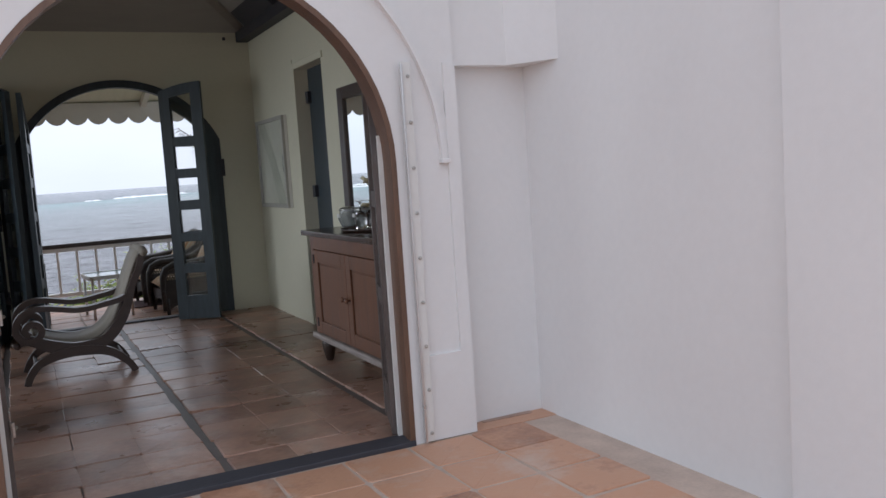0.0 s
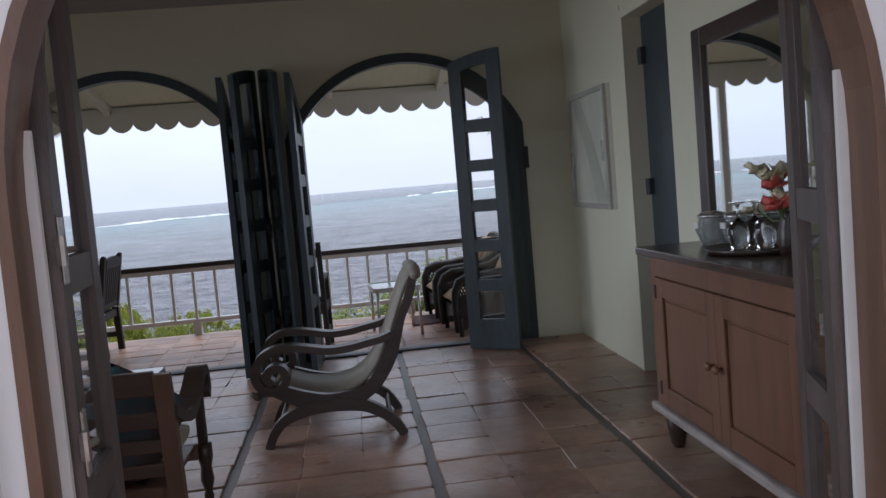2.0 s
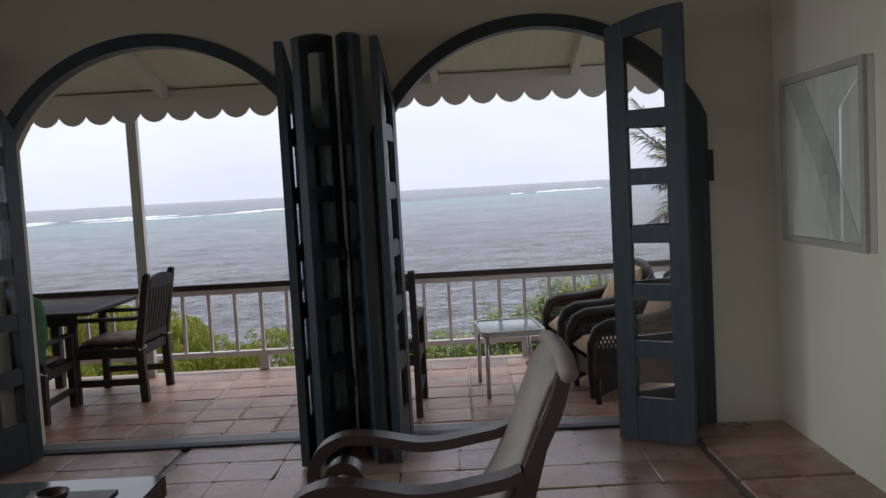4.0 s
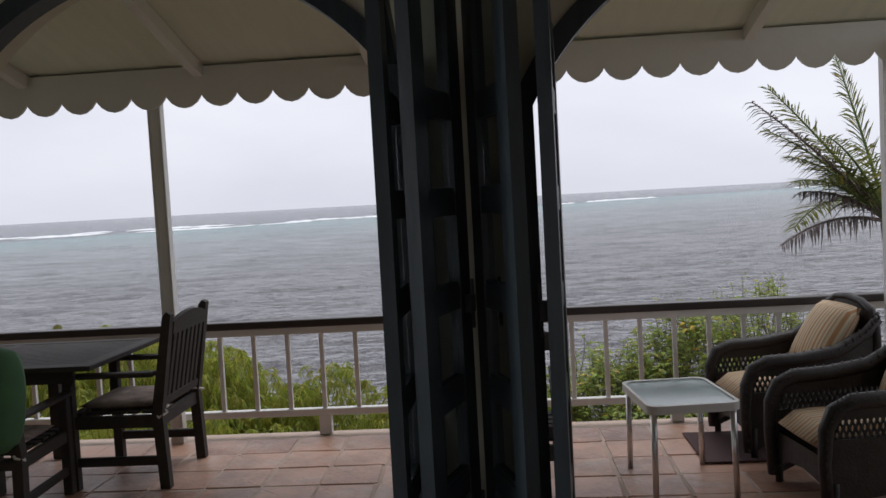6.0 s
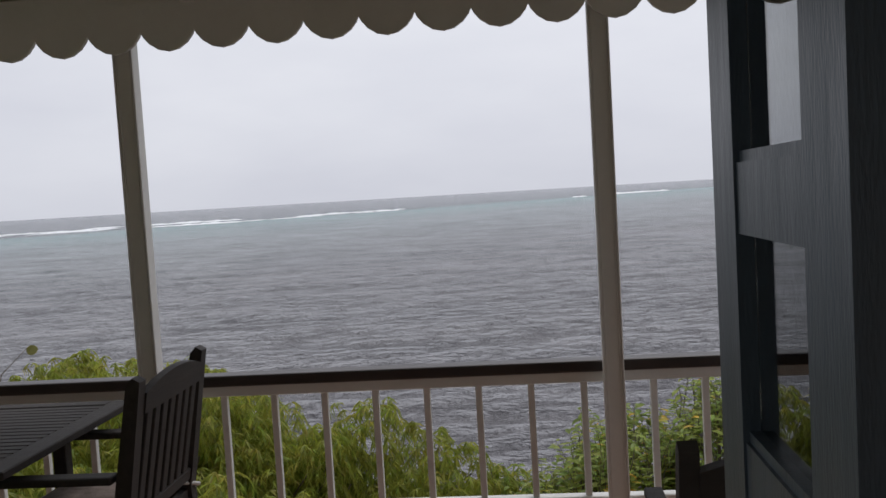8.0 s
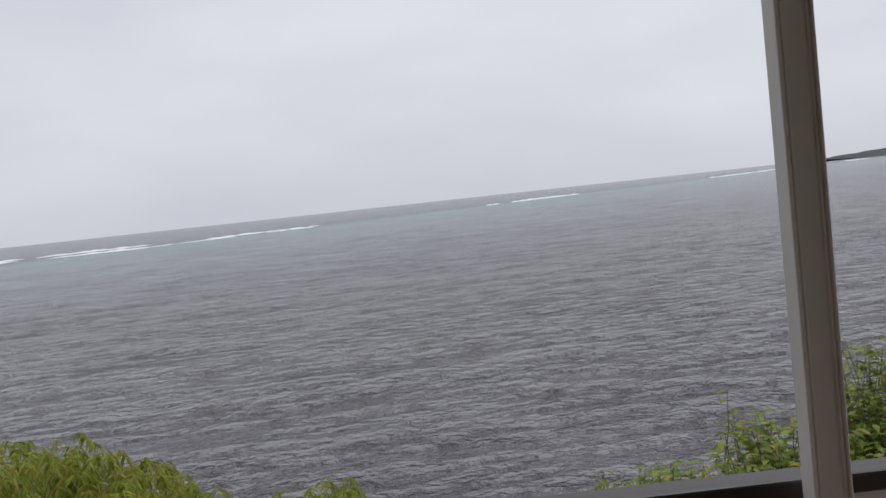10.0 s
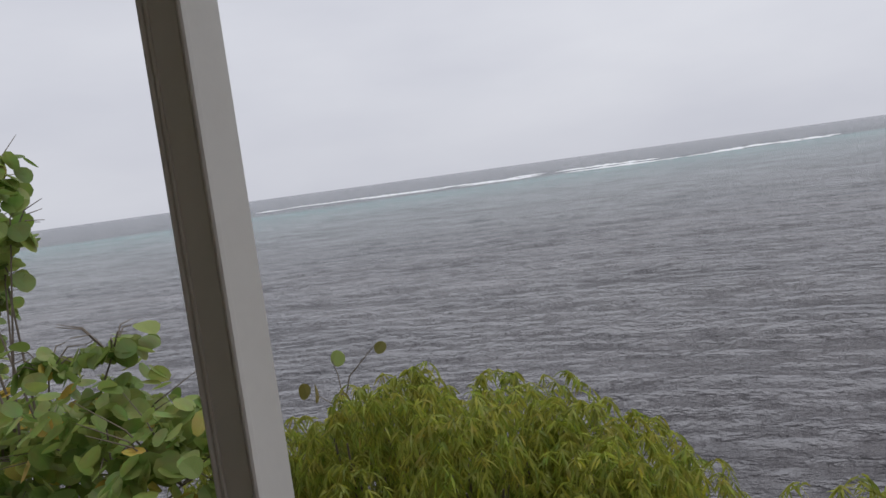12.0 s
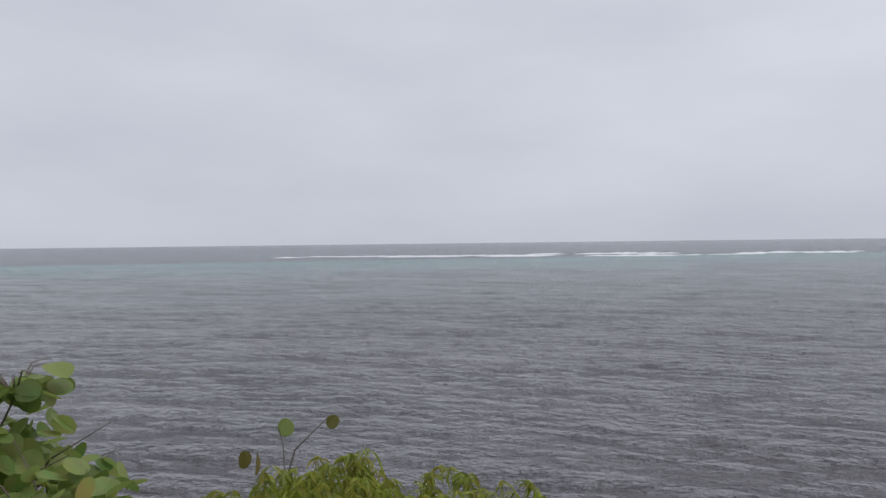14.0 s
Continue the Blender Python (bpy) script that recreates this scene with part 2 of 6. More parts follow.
def tube(bm, pts, radius, sides=8, cap=True):
    pts = [Vector(p) for p in pts]
    rings, up = [], Vector((0, 0, 1))
    d0 = (pts[1] - pts[0]).normalized()
    side = d0.cross(up if abs(d0.z) < 0.9 else Vector((1, 0, 0))).normalized()
    for i, p in enumerate(pts):
        d = (pts[min(i + 1, len(pts) - 1)] - pts[max(i - 1, 0)]).normalized()
        side = (side - d * side.dot(d)).normalized()
        other = d.cross(side)
        r = radius[i] if isinstance(radius, (list, tuple)) else radius
        rings.append([bm.verts.new(p + (side * math.cos(k * math.tau / sides) + other * math.sin(k * math.tau / sides)) * r) for k in range(sides)])
    for a, b in zip(rings, rings[1:]):
        for k in range(sides):
            bm.faces.new((a[k], a[(k + 1) % sides], b[(k + 1) % sides], b[k]))
    if cap:
        bm.faces.new(rings[0][::-1])
        bm.faces.new(rings[-1])
    return bm


def lathe(bm, profile, sides=16, centre=(0, 0, 0)):
    """Turned shape from (radius, height) pairs."""
    rings = []
    for r, z in profile:
        rings.append([bm.verts.new((centre[0] + r * math.cos(k * math.tau / sides), centre[1] + r * math.sin(k * math.tau / sides), centre[2] + z)) for k in range(sides)])
    for a, b in zip(rings, rings[1:]):
        for k in range(sides):
            bm.faces.new((a[k], a[(k + 1) % sides], b[(k + 1) % sides], b[k]))
    bm.faces.new(rings[0][::-1])
    bm.faces.new(rings[-1])
    return bm


def cushion(bm, sx, sy, sz, m=None, n=8, puff=0.25, corner=0.05):
    """A soft block, fuller in the middle than at its rim."""
    top, bot = {}, {}
    for i in range(n + 1):
        for j in range(n + 1):
            u, v = i / n * 2 - 1, j / n * 2 - 1
            ex = (1 - abs(u) ** 6) * (1 - abs(v) ** 6)
            h = sz * (0.5 * (1 - puff) * (ex ** 0.3) + 0.5 * puff * (1 - u * u) * (1 - v * v) + 0.02)
            k = 1 - corner * (u * u * v * v)
            for d, s in ((top, 1), (bot, -1)):
                if s < 0 and (i in (0, n) or j in (0, n)):
                    d[i, j] = top[i, j]
                else:
                    z = 0 if i in (0, n) or j in (0, n) else s * h
                    d[i, j] = bm.verts.new((u * sx / 2 * k, v * sy / 2 * k, z))
    vs = list({*top.values(), *bot.values()})
    for d in (top, bot):
        for i in range(n):
            for j in range(n):
                bm.faces.new((d[i, j], d[i + 1, j], d[i + 1, j + 1], d[i, j + 1]))
    if m is not None:
        bmesh.ops.transform(bm, matrix=m, verts=vs)
    return bm


def arc_of(half, spring, rise):
    """Radius and centre height of the arc over an opening."""
    r = (half * half + rise * rise) / (2 * rise)
    return r, spring + rise - r


def arch_line(centre, half, spring, rise, steps=32):
    r, zc = arc_of(half, spring, rise)
    a = math.asin(min(1, half / r))
    if rise > half:
        a = math.pi - a
    return [(centre + r * math.sin(-a + 2 * a * i / steps), zc + r * math.cos(-a + 2 * a * i / steps)) for i in range(steps + 1)]


def arched_wall(x0, x1, y0, y1, z0, z1, arches, steps=28):
    """A wall along x with arched openings: (centre, half width, spring height, rise)."""
    bm = bmesh.new()
    def quad(a, b, c, d):
        bm.faces.new([bm.verts.new(p) for p in (a, b, c, d)])
    def plate(xa, za, xb, zb, zc, zd):
        for y in (y0, y1):
            quad((xa, y, za), (xb, y, zb), (xb, y, zd), (xa, y, zc))
    x = x0
    for c, r, s, rise in arches:
        plate(x, z0, c - r, z0, z1, z1)
        line = arch_line(c, r, s, rise, steps)
        xs, zs = [p[0] for p in line], [p[1] for p in line]
        for i in range(steps):
            plate(xs[i], zs[i], xs[i + 1], zs[i + 1], z1, z1)
            quad((xs[i], y0, zs[i]), (xs[i + 1], y0, zs[i + 1]), (xs[i + 1], y1, zs[i + 1]), (xs[i], y1, zs[i]))
        for xx in (c - r, c + r):
            quad((xx, y0, z0), (xx, y1, z0), (xx, y1, s), (xx, y0, s))
        x = c + r
    plate(x, z0, x1, z0, z1, z1)
    for xx in (x0, x1):
        quad((xx, y0, z0), (xx, y1, z0), (xx, y1, z1), (xx, y0, z1))
    quad((x0, y0, z1), (x1, y0, z1), (x1, y1, z1), (x0, y1, z1))
    bmesh.ops.remove_doubles(bm, verts=bm.verts, dist=1e-5)
    return bm


def arch_ring(centre, half, spring, rise, wide, z0, y0, y1):
    """A door frame: two uprights joined by an arc; half, spring and rise are those of its middle line."""
    pts = [(centre - half, z0), (centre - half, z0 + 0.5), (centre - half, spring - 0.1)]
    pts += arch_line(centre, half, spring, rise)
    pts += [(centre + half, spring - 0.1), (centre + half, z0 + 0.5), (centre + half, z0)]
    return ribbon(bmesh.new(), pts, wide / 2, "y", y0, y1)

# ---- plan ----
FLOOR = 0.09                 # indoor floor; the terrace lies one low step down, at 0
SEA_IN, SEA_OUT = 10.0, 10.3  # wall to the sea
EAST, WEST = 4.02, -1.3
GATE_OUT, GATE_IN = 5.0, 5.13  # thin wall of the entrance arch
SOUTH = 5.3                   # where the hipped ceiling springs on the south side
ARCHES = [(0.63, 0.9, 1.83, 0.577), (2.735, 0.92, 1.795, 0.6)]  # centre, half width, spring, rise
GATE = (2.49, 0.875, 1.42, 0.874)
EAVE = 2.84
DOOR_Y0, DOOR_Y1 = 7.84, 8.53  # doorway in the east wall
RAIL_Y, POST_Y = 12.63, 12.525
TERRACE_E, TERRACE_W, TERRACE_N = 4.2, -4.4, 12.7
WATER = -3.0

GATEWOOD = material("worn_door_wood", (0.085, 0.062, 0.05), 0.5, 0.35, 4, 60, 0.2, second=(0.16, 0.13, 0.12), stretch=(6, 6, 0.8))

# ---- ground and sea ----


def ground_z(x, y):
    s = min(1, max(0, (y - 12.6) / 7.5))
    n = noise.noise(Vector((x * 0.35, y * 0.35, 0))) * 0.25
    return -0.42 - s * 3.1 + (n - 0.35 * min(1, (y - 12.6) / 0.5) if y > 12.6 else 0)


b = bmesh.new()
gx = [-900, -200, -60] + [-30 + i * 0.75 for i in range(81)] + [60, 200, 900]
gy = [-900, -200, -50, -10, 5, 12, 12.6] + [12.9 + i * 0.5 for i in range(18)]
grid = [[b.verts.new((x, y, ground_z(x, y))) for x in gx] for y in gy]
for j in range(len(gy) - 1):
    for i in range(len(gx) - 1):
        b.faces.new((grid[j][i], grid[j][i + 1], grid[j + 1][i + 1], grid[j + 1][i]))
SOIL = material("sandy_soil", (0.16, 0.13, 0.09), 0.95, 0.3, 1.5, 25, 0.6)
setting("ground", b, SOIL, smooth=True)


def sea_material():
    m = bpy.data.materials.new("sea_water")
    m.use_nodes = True
    n, l = m.node_tree.nodes, m.node_tree.links
    p = n["Principled BSDF"]
    co = n.new("ShaderNodeTexCoord")
    sep = n.new("ShaderNodeSeparateXYZ")
    l.new(co.outputs["Object"], sep.inputs[0])
    # shoal patches shift the bands of depth
    patch = n.new("ShaderNodeTexNoise")
    patch.inputs["Scale"].default_value, patch.inputs["Detail"].default_value = 0.012, 3
    mpa = n.new("ShaderNodeMapping")
    mpa.inputs["Scale"].default_value = (0.35, 1, 1)
    l.new(co.outputs["Object"], mpa.inputs[0])
    l.new(mpa.outputs[0], patch.inputs["Vector"])
    # the reef runs aslant: distance from it sets the depth
    slant = n.new("ShaderNodeMath")
    slant.operation = "MULTIPLY_ADD"
    l.new(sep.outputs["X"], slant.inputs[0])
    slant.inputs[1].default_value = -1.12
    l.new(sep.outputs["Y"], slant.inputs[2])
    logy = n.new("ShaderNodeMath")
    logy.operation = "LOGARITHM"
    logy.inputs[1].default_value = 10
    l.new(sep.outputs["Y"], logy.inputs[0])
    madd = n.new("ShaderNodeMath")
    madd.operation = "MULTIPLY_ADD"
    l.new(patch.outputs[0], madd.inputs[0])
    madd.inputs[1].default_value = 110
    l.new(slant.outputs[0], madd.inputs[2])
    rng = n.new("ShaderNodeMapRange")
    rng.inputs["From Min"].default_value, rng.inputs["From Max"].default_value = 0, 600
    l.new(madd.outputs[0], rng.inputs["Value"])
    ramp = n.new("ShaderNodeValToRGB")
    e = ramp.color_ramp.elements
    e[0].position, e[0].color = 0.05, (0.125, 0.115, 0.118, 1)
    e[1].position, e[1].color = 1.0, (0.12, 0.135, 0.15, 1)
    for pos, col in ((0.2, (0.17, 0.166, 0.17)), (0.4, (0.195, 0.235, 0.235)), (0.62, (0.15, 0.28, 0.27)), (0.71, (0.085, 0.105, 0.12))):
        k = e.new(pos)
        k.color = (*col, 1)
    l.new(rng.outputs[0], ramp.inputs[0])
    # cat's paws: light and shade of ruffled water, put into the colour as patches
    paw_shade = n.new("ShaderNodeTexNoise")
    paw_shade.inputs["Scale"].default_value, paw_shade.inputs["Detail"].default_value, paw_shade.inputs["Roughness"].default_value = 0.5, 6, 0.75
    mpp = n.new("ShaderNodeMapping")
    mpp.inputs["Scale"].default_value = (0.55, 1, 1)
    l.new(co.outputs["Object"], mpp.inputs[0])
    l.new(mpp.outputs[0], paw_shade.inputs["Vector"])
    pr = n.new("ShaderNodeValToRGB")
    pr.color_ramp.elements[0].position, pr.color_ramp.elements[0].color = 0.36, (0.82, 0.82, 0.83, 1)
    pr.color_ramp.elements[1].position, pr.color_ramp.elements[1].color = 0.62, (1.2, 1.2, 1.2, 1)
    l.new(paw_shade.outputs[0], pr.inputs[0])
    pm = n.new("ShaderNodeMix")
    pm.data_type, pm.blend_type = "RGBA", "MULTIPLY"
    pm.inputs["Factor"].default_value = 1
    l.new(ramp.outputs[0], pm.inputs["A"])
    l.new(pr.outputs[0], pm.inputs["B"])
    # long low crests in two sizes: shading of dark faces and pale backs, painted in
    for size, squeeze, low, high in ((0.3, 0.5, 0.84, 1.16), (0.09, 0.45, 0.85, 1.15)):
        crest_shade = n.new("ShaderNodeTexNoise")
        crest_shade.inputs["Scale"].default_value, crest_shade.inputs["Detail"].default_value, crest_shade.inputs["Roughness"].default_value = size, 7, 0.72
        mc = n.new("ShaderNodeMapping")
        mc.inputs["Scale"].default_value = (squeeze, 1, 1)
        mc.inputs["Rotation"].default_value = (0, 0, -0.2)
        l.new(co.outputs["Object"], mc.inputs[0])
        l.new(mc.outputs[0], crest_shade.inputs["Vector"])
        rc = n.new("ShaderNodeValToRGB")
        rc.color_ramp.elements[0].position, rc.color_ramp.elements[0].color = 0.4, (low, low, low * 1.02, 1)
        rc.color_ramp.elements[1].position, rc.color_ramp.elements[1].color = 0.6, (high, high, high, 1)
        l.new(crest_shade.outputs[0], rc.inputs[0])
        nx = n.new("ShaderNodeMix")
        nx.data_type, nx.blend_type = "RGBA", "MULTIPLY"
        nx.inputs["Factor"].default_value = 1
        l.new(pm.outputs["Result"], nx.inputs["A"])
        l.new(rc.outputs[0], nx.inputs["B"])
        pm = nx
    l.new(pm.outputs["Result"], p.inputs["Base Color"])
    p.inputs["Specular IOR Level"].default_value = 0.45
    far = n.new("ShaderNodeMapRange")
    far.inputs["From Min"].default_value, far.inputs["From Max"].default_value = 1.3, 2.4
    far.inputs["To Min"].default_value, far.inputs["To Max"].default_value = 0.04, 0.16
    l.new(logy.outputs[0], far.inputs["Value"])
    l.new(far.outputs[0], p.inputs["Roughness"])
    p.inputs["IOR"].default_value = 1.33
    # swell, chop and ripple
    height = None
    for scale, stretch, amp in ((0.55, (0.7, 1, 1), 0.7), (2.0, (0.8, 1, 1), 0.6), (6.0, (1, 1, 1), 0.25)):
        w = n.new("ShaderNodeTexNoise")
        w.inputs["Scale"].default_value, w.inputs["Detail"].default_value, w.inputs["Roughness"].default_value = scale, 3.5, 0.6
        mw = n.new("ShaderNodeMapping")
        mw.inputs["Scale"].default_value = stretch
        mw.inputs["Rotation"].default_value = (0, 0, -0.2)
        l.new(co.outputs["Object"], mw.inputs[0])
        l.new(mw.outputs[0], w.inputs["Vector"])
        s = n.new("ShaderNodeMath")
        s.operation = "MULTIPLY_ADD"
        l.new(w.outputs[0], s.inputs[0])
        s.inputs[1].default_value = amp
        if height is None:
            s.inputs[2].default_value = 0
        else:
            l.new(height, s.inputs[2])
        height = s.outputs[0]
    bp = n.new("ShaderNodeBump")
    bp.inputs["Strength"].default_value, bp.inputs["Distance"].default_value = 1.0, 1.3
    l.new(height, bp.inputs["Height"])
    l.new(bp.outputs[0], p.inputs["Normal"])
    return m


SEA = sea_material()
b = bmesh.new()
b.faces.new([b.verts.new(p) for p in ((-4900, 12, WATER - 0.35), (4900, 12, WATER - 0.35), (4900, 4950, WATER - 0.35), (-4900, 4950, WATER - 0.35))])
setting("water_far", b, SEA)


def wave_field():
    """The sea before the shore: wind chop as a sum of peaked wave trains, flattening out towards the reef."""
    rng = np.random.default_rng(12)
    rows, cols = 620, 560
    y = 14.5 * (640 / 14.5) ** (np.arange(rows) / (rows - 1))
    u = np.linspace(0, 1, cols)
    lo, hi = -2.0 * y - 8, 0.65 * y + 6
    xs = lo[:, None] + (hi - lo)[:, None] * u[None, :]
    ys = np.repeat(y[:, None], cols, 1) + 0.0
    z = np.zeros_like(xs)
    for k in range(46):
        lam = 0.55 * (7.5 / 0.55) ** rng.random()
        turn = rng.normal(-0.2, 0.4)
        kk = math.tau / lam
        phase = kk * (xs * math.sin(turn) + ys * math.cos(turn)) + rng.random() * math.tau
        # each train comes in groups
        group = 0.6 + 0.4 * np.sin(xs * rng.normal(0, 0.12) / lam * 2 + ys * rng.normal(0, 0.1) / lam * 2 + rng.random() * 6)
        z += 0.0044 * lam ** 0.9 * group * (1.6 * np.exp(np.sin(phase) - 1) - 0.75)
    fade = np.clip((300 - ys) / 260, 0.0, 1)
    z = WATER + z * fade
    idx = np.arange(rows * cols).reshape(rows, cols)
    quads = np.stack([idx[:-1, :-1], idx[:-1, 1:], idx[1:, 1:], idx[1:, :-1]], -1).reshape(-1, 4)
    me = bpy.data.meshes.new("water")
    me.from_pydata(np.stack([xs, ys, z], -1).reshape(-1, 3).tolist(), [], quads.tolist())
    me.polygons.foreach_set("use_smooth", [True] * len(me.polygons))
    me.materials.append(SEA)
    return tagged(new("water", me), "grey-green choppy sea under an overcast sky", "sea", "", "structure")


wave_field()

# surf breaking along the reef
FOAM = material("foam", (0.85, 0.87, 0.88), 0.9, 0.05, 0.3, 2, 0.3)
rnd = random.Random(5)
b = bmesh.new()
for row, (y0, gap, tall) in enumerate(((350, -0.3, 0.9), (366, 0.0, 0.6), (390, 0.15, 0.5))):
    x = -205.0
    while x < 420:
        n0 = noise.noise(Vector((x * 0.018, row * 7.3, 1.5))) + 0.35 * noise.noise(Vector((x * 0.06, row * 3.1, 4)))
        if n0 > (0.3 if x > -40 else gap - 0.05):
            y = y0 + (1.12 * x if x > -85 else -95.2 + 0.25 * (x + 85)) + 7 * noise.noise(Vector((x * 0.03, row, 9)))
            w, hgt = rnd.uniform(3, 8), (0.6 if x > -60 else 0.95) * tall * max(0.16, min(1.3, 0.35 + n0 * 1.6)) * rnd.uniform(0.6, 1.2)
            pts = [(x, 0), (x + w * 0.2, hgt * rnd.uniform(0.5, 0.9)), (x + w * 0.5, hgt), (x + w * 0.8, hgt * rnd.uniform(0.4, 0.8)), (x + w, 0)]
            lo = [b.verts.new((px, y - 5 + rnd.uniform(-3, 1), WATER + 0.03)) for px, _ in pts]
            hi = [b.verts.new((px, y, WATER + 0.05 + pz)) for px, pz in pts]
            bk = [b.verts.new((px, y + 3, WATER + 0.03)) for px, _ in pts]
            for a, c in ((lo, hi), (hi, bk)):
                for i in range(4):
                    b.faces.new((a[i], a[i + 1], c[i + 1], c[i]))
        x += rnd.uniform(1.5, 4)
tagged(part("reef_surf", b, FOAM), "white surf breaking in broken lines along the reef", "surf", "", "stuff")

# wooded headland far along the coast
b = bmesh.new()
HILL = material("far_woods", (0.05, 0.065, 0.055), 0.9, 0.3, 0.05, 0.4, 0.5)
hx = [612 + i * 12 for i in range(60)]
rows = []
for j in range(6):
    rows.append([b.verts.new((x, 1180 + j * 40, WATER - 0.5 + math.sin(j / 5 * math.pi) * min(1, (x - 600) / 30) * (7 + (x - 612) * 0.05 + 6 * noise.noise(Vector((x * 0.03, j, 2)))))) for x in hx])
for j in range(5):
    for i in range(59):
        b.faces.new((rows[j][i], rows[j][i + 1], rows[j + 1][i + 1], rows[j + 1][i]))
tagged(setting("backdrop_headland", b, HILL, smooth=True), "low wooded headland far along the coast", "headland")

# ---- walls, floors, roofs ----
setting("wall_north", arched_wall(WEST, EAST, SEA_IN, SEA_OUT, -0.3, 3.2, ARCHES), CREAM)
setting("wall_south", arched_wall(WEST - 3, 3.69, GATE_OUT, GATE_IN, -0.2, 4.4, [GATE]), PLASTER)
b = bmesh.new()
box(b, EAST, EAST + 0.25, 5.4, DOOR_Y0, -0.3, 4.4)
box(b, EAST, EAST + 0.25, DOOR_Y1, SEA_OUT, -0.3, 4.4)
box(b, EAST, EAST + 0.25, DOOR_Y0, DOOR_Y1, 2.29, 4.4)
setting("wall_east", b, CREAM)
# the opening in this unseen wall is made up, to let in more light
b = bmesh.new()
box(b, WEST - 0.25, WEST, GATE_IN, 5.9, -0.3, 4.4)
box(b, WEST - 0.25, WEST, 9.4, SEA_OUT, -0.3, 4.4)
box(b, WEST - 0.25, WEST, 5.9, 9.4, -0.3, 0.75)
box(b, WEST - 0.25, WEST, 5.9, 9.4, 2.45, 4.4)
setting("wall_west", b, CREAM)
# unseen end wall, added to keep west light off the posts' house side
setting("wall_west_blocker", boxbm(TERRACE_W - 0.2, TERRACE_W, SEA_OUT, TERRACE_N, -0.6, 2.9), PLASTER)
setting("wall_north_west", boxbm(TERRACE_W - 0.2, WEST - 0.25, SEA_IN, SEA_OUT, -0.6, 3.2), CREAM)
setting("wall_porch_back", boxbm(3.69, 4.5, 5.12, 5.4, -0.2, 4.4), PLASTER)
setting("wall_porch_side", boxbm(4.15, 4.5, -3.0, 5.12, -0.2, 4.4), PLASTER)
setting("wall_porch_pier", boxbm(4.09, 4.16, -3.0, 3.44, -0.2, 4.4, bevel=0.01), PLASTER)
b = bmesh.new()
prism(b, [(3.69, 5.13), (3.69, 5.03), (4.0, 5.03), (4.17, 4.77), (4.17, 5.13)], "z", 1.86, 4.4)
setting("wall_corbel", b, PLASTER)
setting("floor", boxbm(WEST, EAST + 0.3, GATE_OUT, SEA_OUT, -0.3, FLOOR - 0.012), DARKGROUT)
setting("floor_terrace", boxbm(TERRACE_W, TERRACE_E, SEA_OUT, TERRACE_N, -0.6, -0.005), GROUT)
setting("floor_porch", boxbm(WEST - 3, 4.15, -3, GATE_OUT, -0.35, FLOOR - 0.005), GROUT)
setting("floor_porch_corner", boxbm(3.69, 4.15, 4.985, 5.119, -0.3, FLOOR - 0.001), TERRA_STUFF)

# relief of the porch wall round the arch: a raised surround with a sunk panel, and a moulded hood ending in small brackets
c, r, s, _ = GATE
HOOD_R, HOOD_Z = 1.11, 1.42
side_arc = [(c + HOOD_R * math.cos(a), HOOD_Z + HOOD_R * math.sin(a)) for a in [radians(d) for d in range(0, 181, 4)]]
setting("trim_hood", ribbon(bmesh.new(), side_arc, [0.012] * len(side_arc), "y", 4.968, 5.001), PLASTER)
wide_arc = [(c + 1.135 * math.cos(a), HOOD_Z + 1.135 * math.sin(a)) for a in [radians(d) for d in range(0, 181, 4)]]
setting("trim_hood_back", ribbon(bmesh.new(), wide_arc, [0.02] * len(wide_arc), "y", 4.988, 5.001), PLASTER)
for sx in (-1, 1):
    setting("trim_bracket", boxbm(c + sx * 1.115 - 0.022, c + sx * 1.115 + 0.022, 4.962, 5.001, HOOD_Z - 0.018, HOOD_Z + 0.004, bevel=0.003), PLASTER)
b = bmesh.new()
prism(b, [(3.43, FLOOR), (3.69, FLOOR), (3.69, 1.87), (3.628, 1.87), (3.628, 0.5), (3.43, 0.5)], "y", 4.986, 5.001)
setting("trim_surround", b, PLASTER)

# hipped ceiling of the room, with wall plates and hip rafters
b = bmesh.new()
run = (SEA_IN - SOUTH) / 2
ridge = EAVE + run * 0.62
P = [Vector(p) for p in ((WEST, SOUTH, EAVE), (EAST, SOUTH, EAVE), (EAST, SEA_IN, EAVE), (WEST, SEA_IN, EAVE))]
A, B = Vector((WEST + run, SOUTH + run, ridge)), Vector((EAST - run, SOUTH + run, ridge))
for f in ((P[0], P[1], B, A), (P[1], P[2], B), (P[2], P[3], A, B), (P[3], P[0], A)):
    fv = [b.verts.new(v) for v in f]
    b.faces.new(fv)
    fv = [b.verts.new(v + Vector((0, 0, 0.12))) for v in f]
    b.faces.new(fv)
for z0 in (EAVE, EAVE + 0.12):
    b.faces.new([b.verts.new(v) for v in ((WEST, GATE_IN, z0), (EAST, GATE_IN, z0), (EAST, SOUTH, z0), (WEST, SOUTH, z0))])
setting("ceiling", b, CEILWOOD)
setting("beam_east", boxbm(EAST - 0.12, EAST - 0.002, GATE_IN, SEA_IN, 2.745, 2.845, bevel=0.006), BEAM)
for y0, y1 in ((8.62, 9.62), (7.45, 8.36), (6.2, 7.15)):
    bb = bmesh.new()
    prism(bb, [(EAST - 0.12, 2.845), (EAST - 0.01, 2.845), (EAST - 0.01, 2.9), (EAST - 0.16, 3.0), (EAST - 0.24, 2.965)], "y", y0, y1)
    setting("beam_rafter_foot", bb, BEAM)
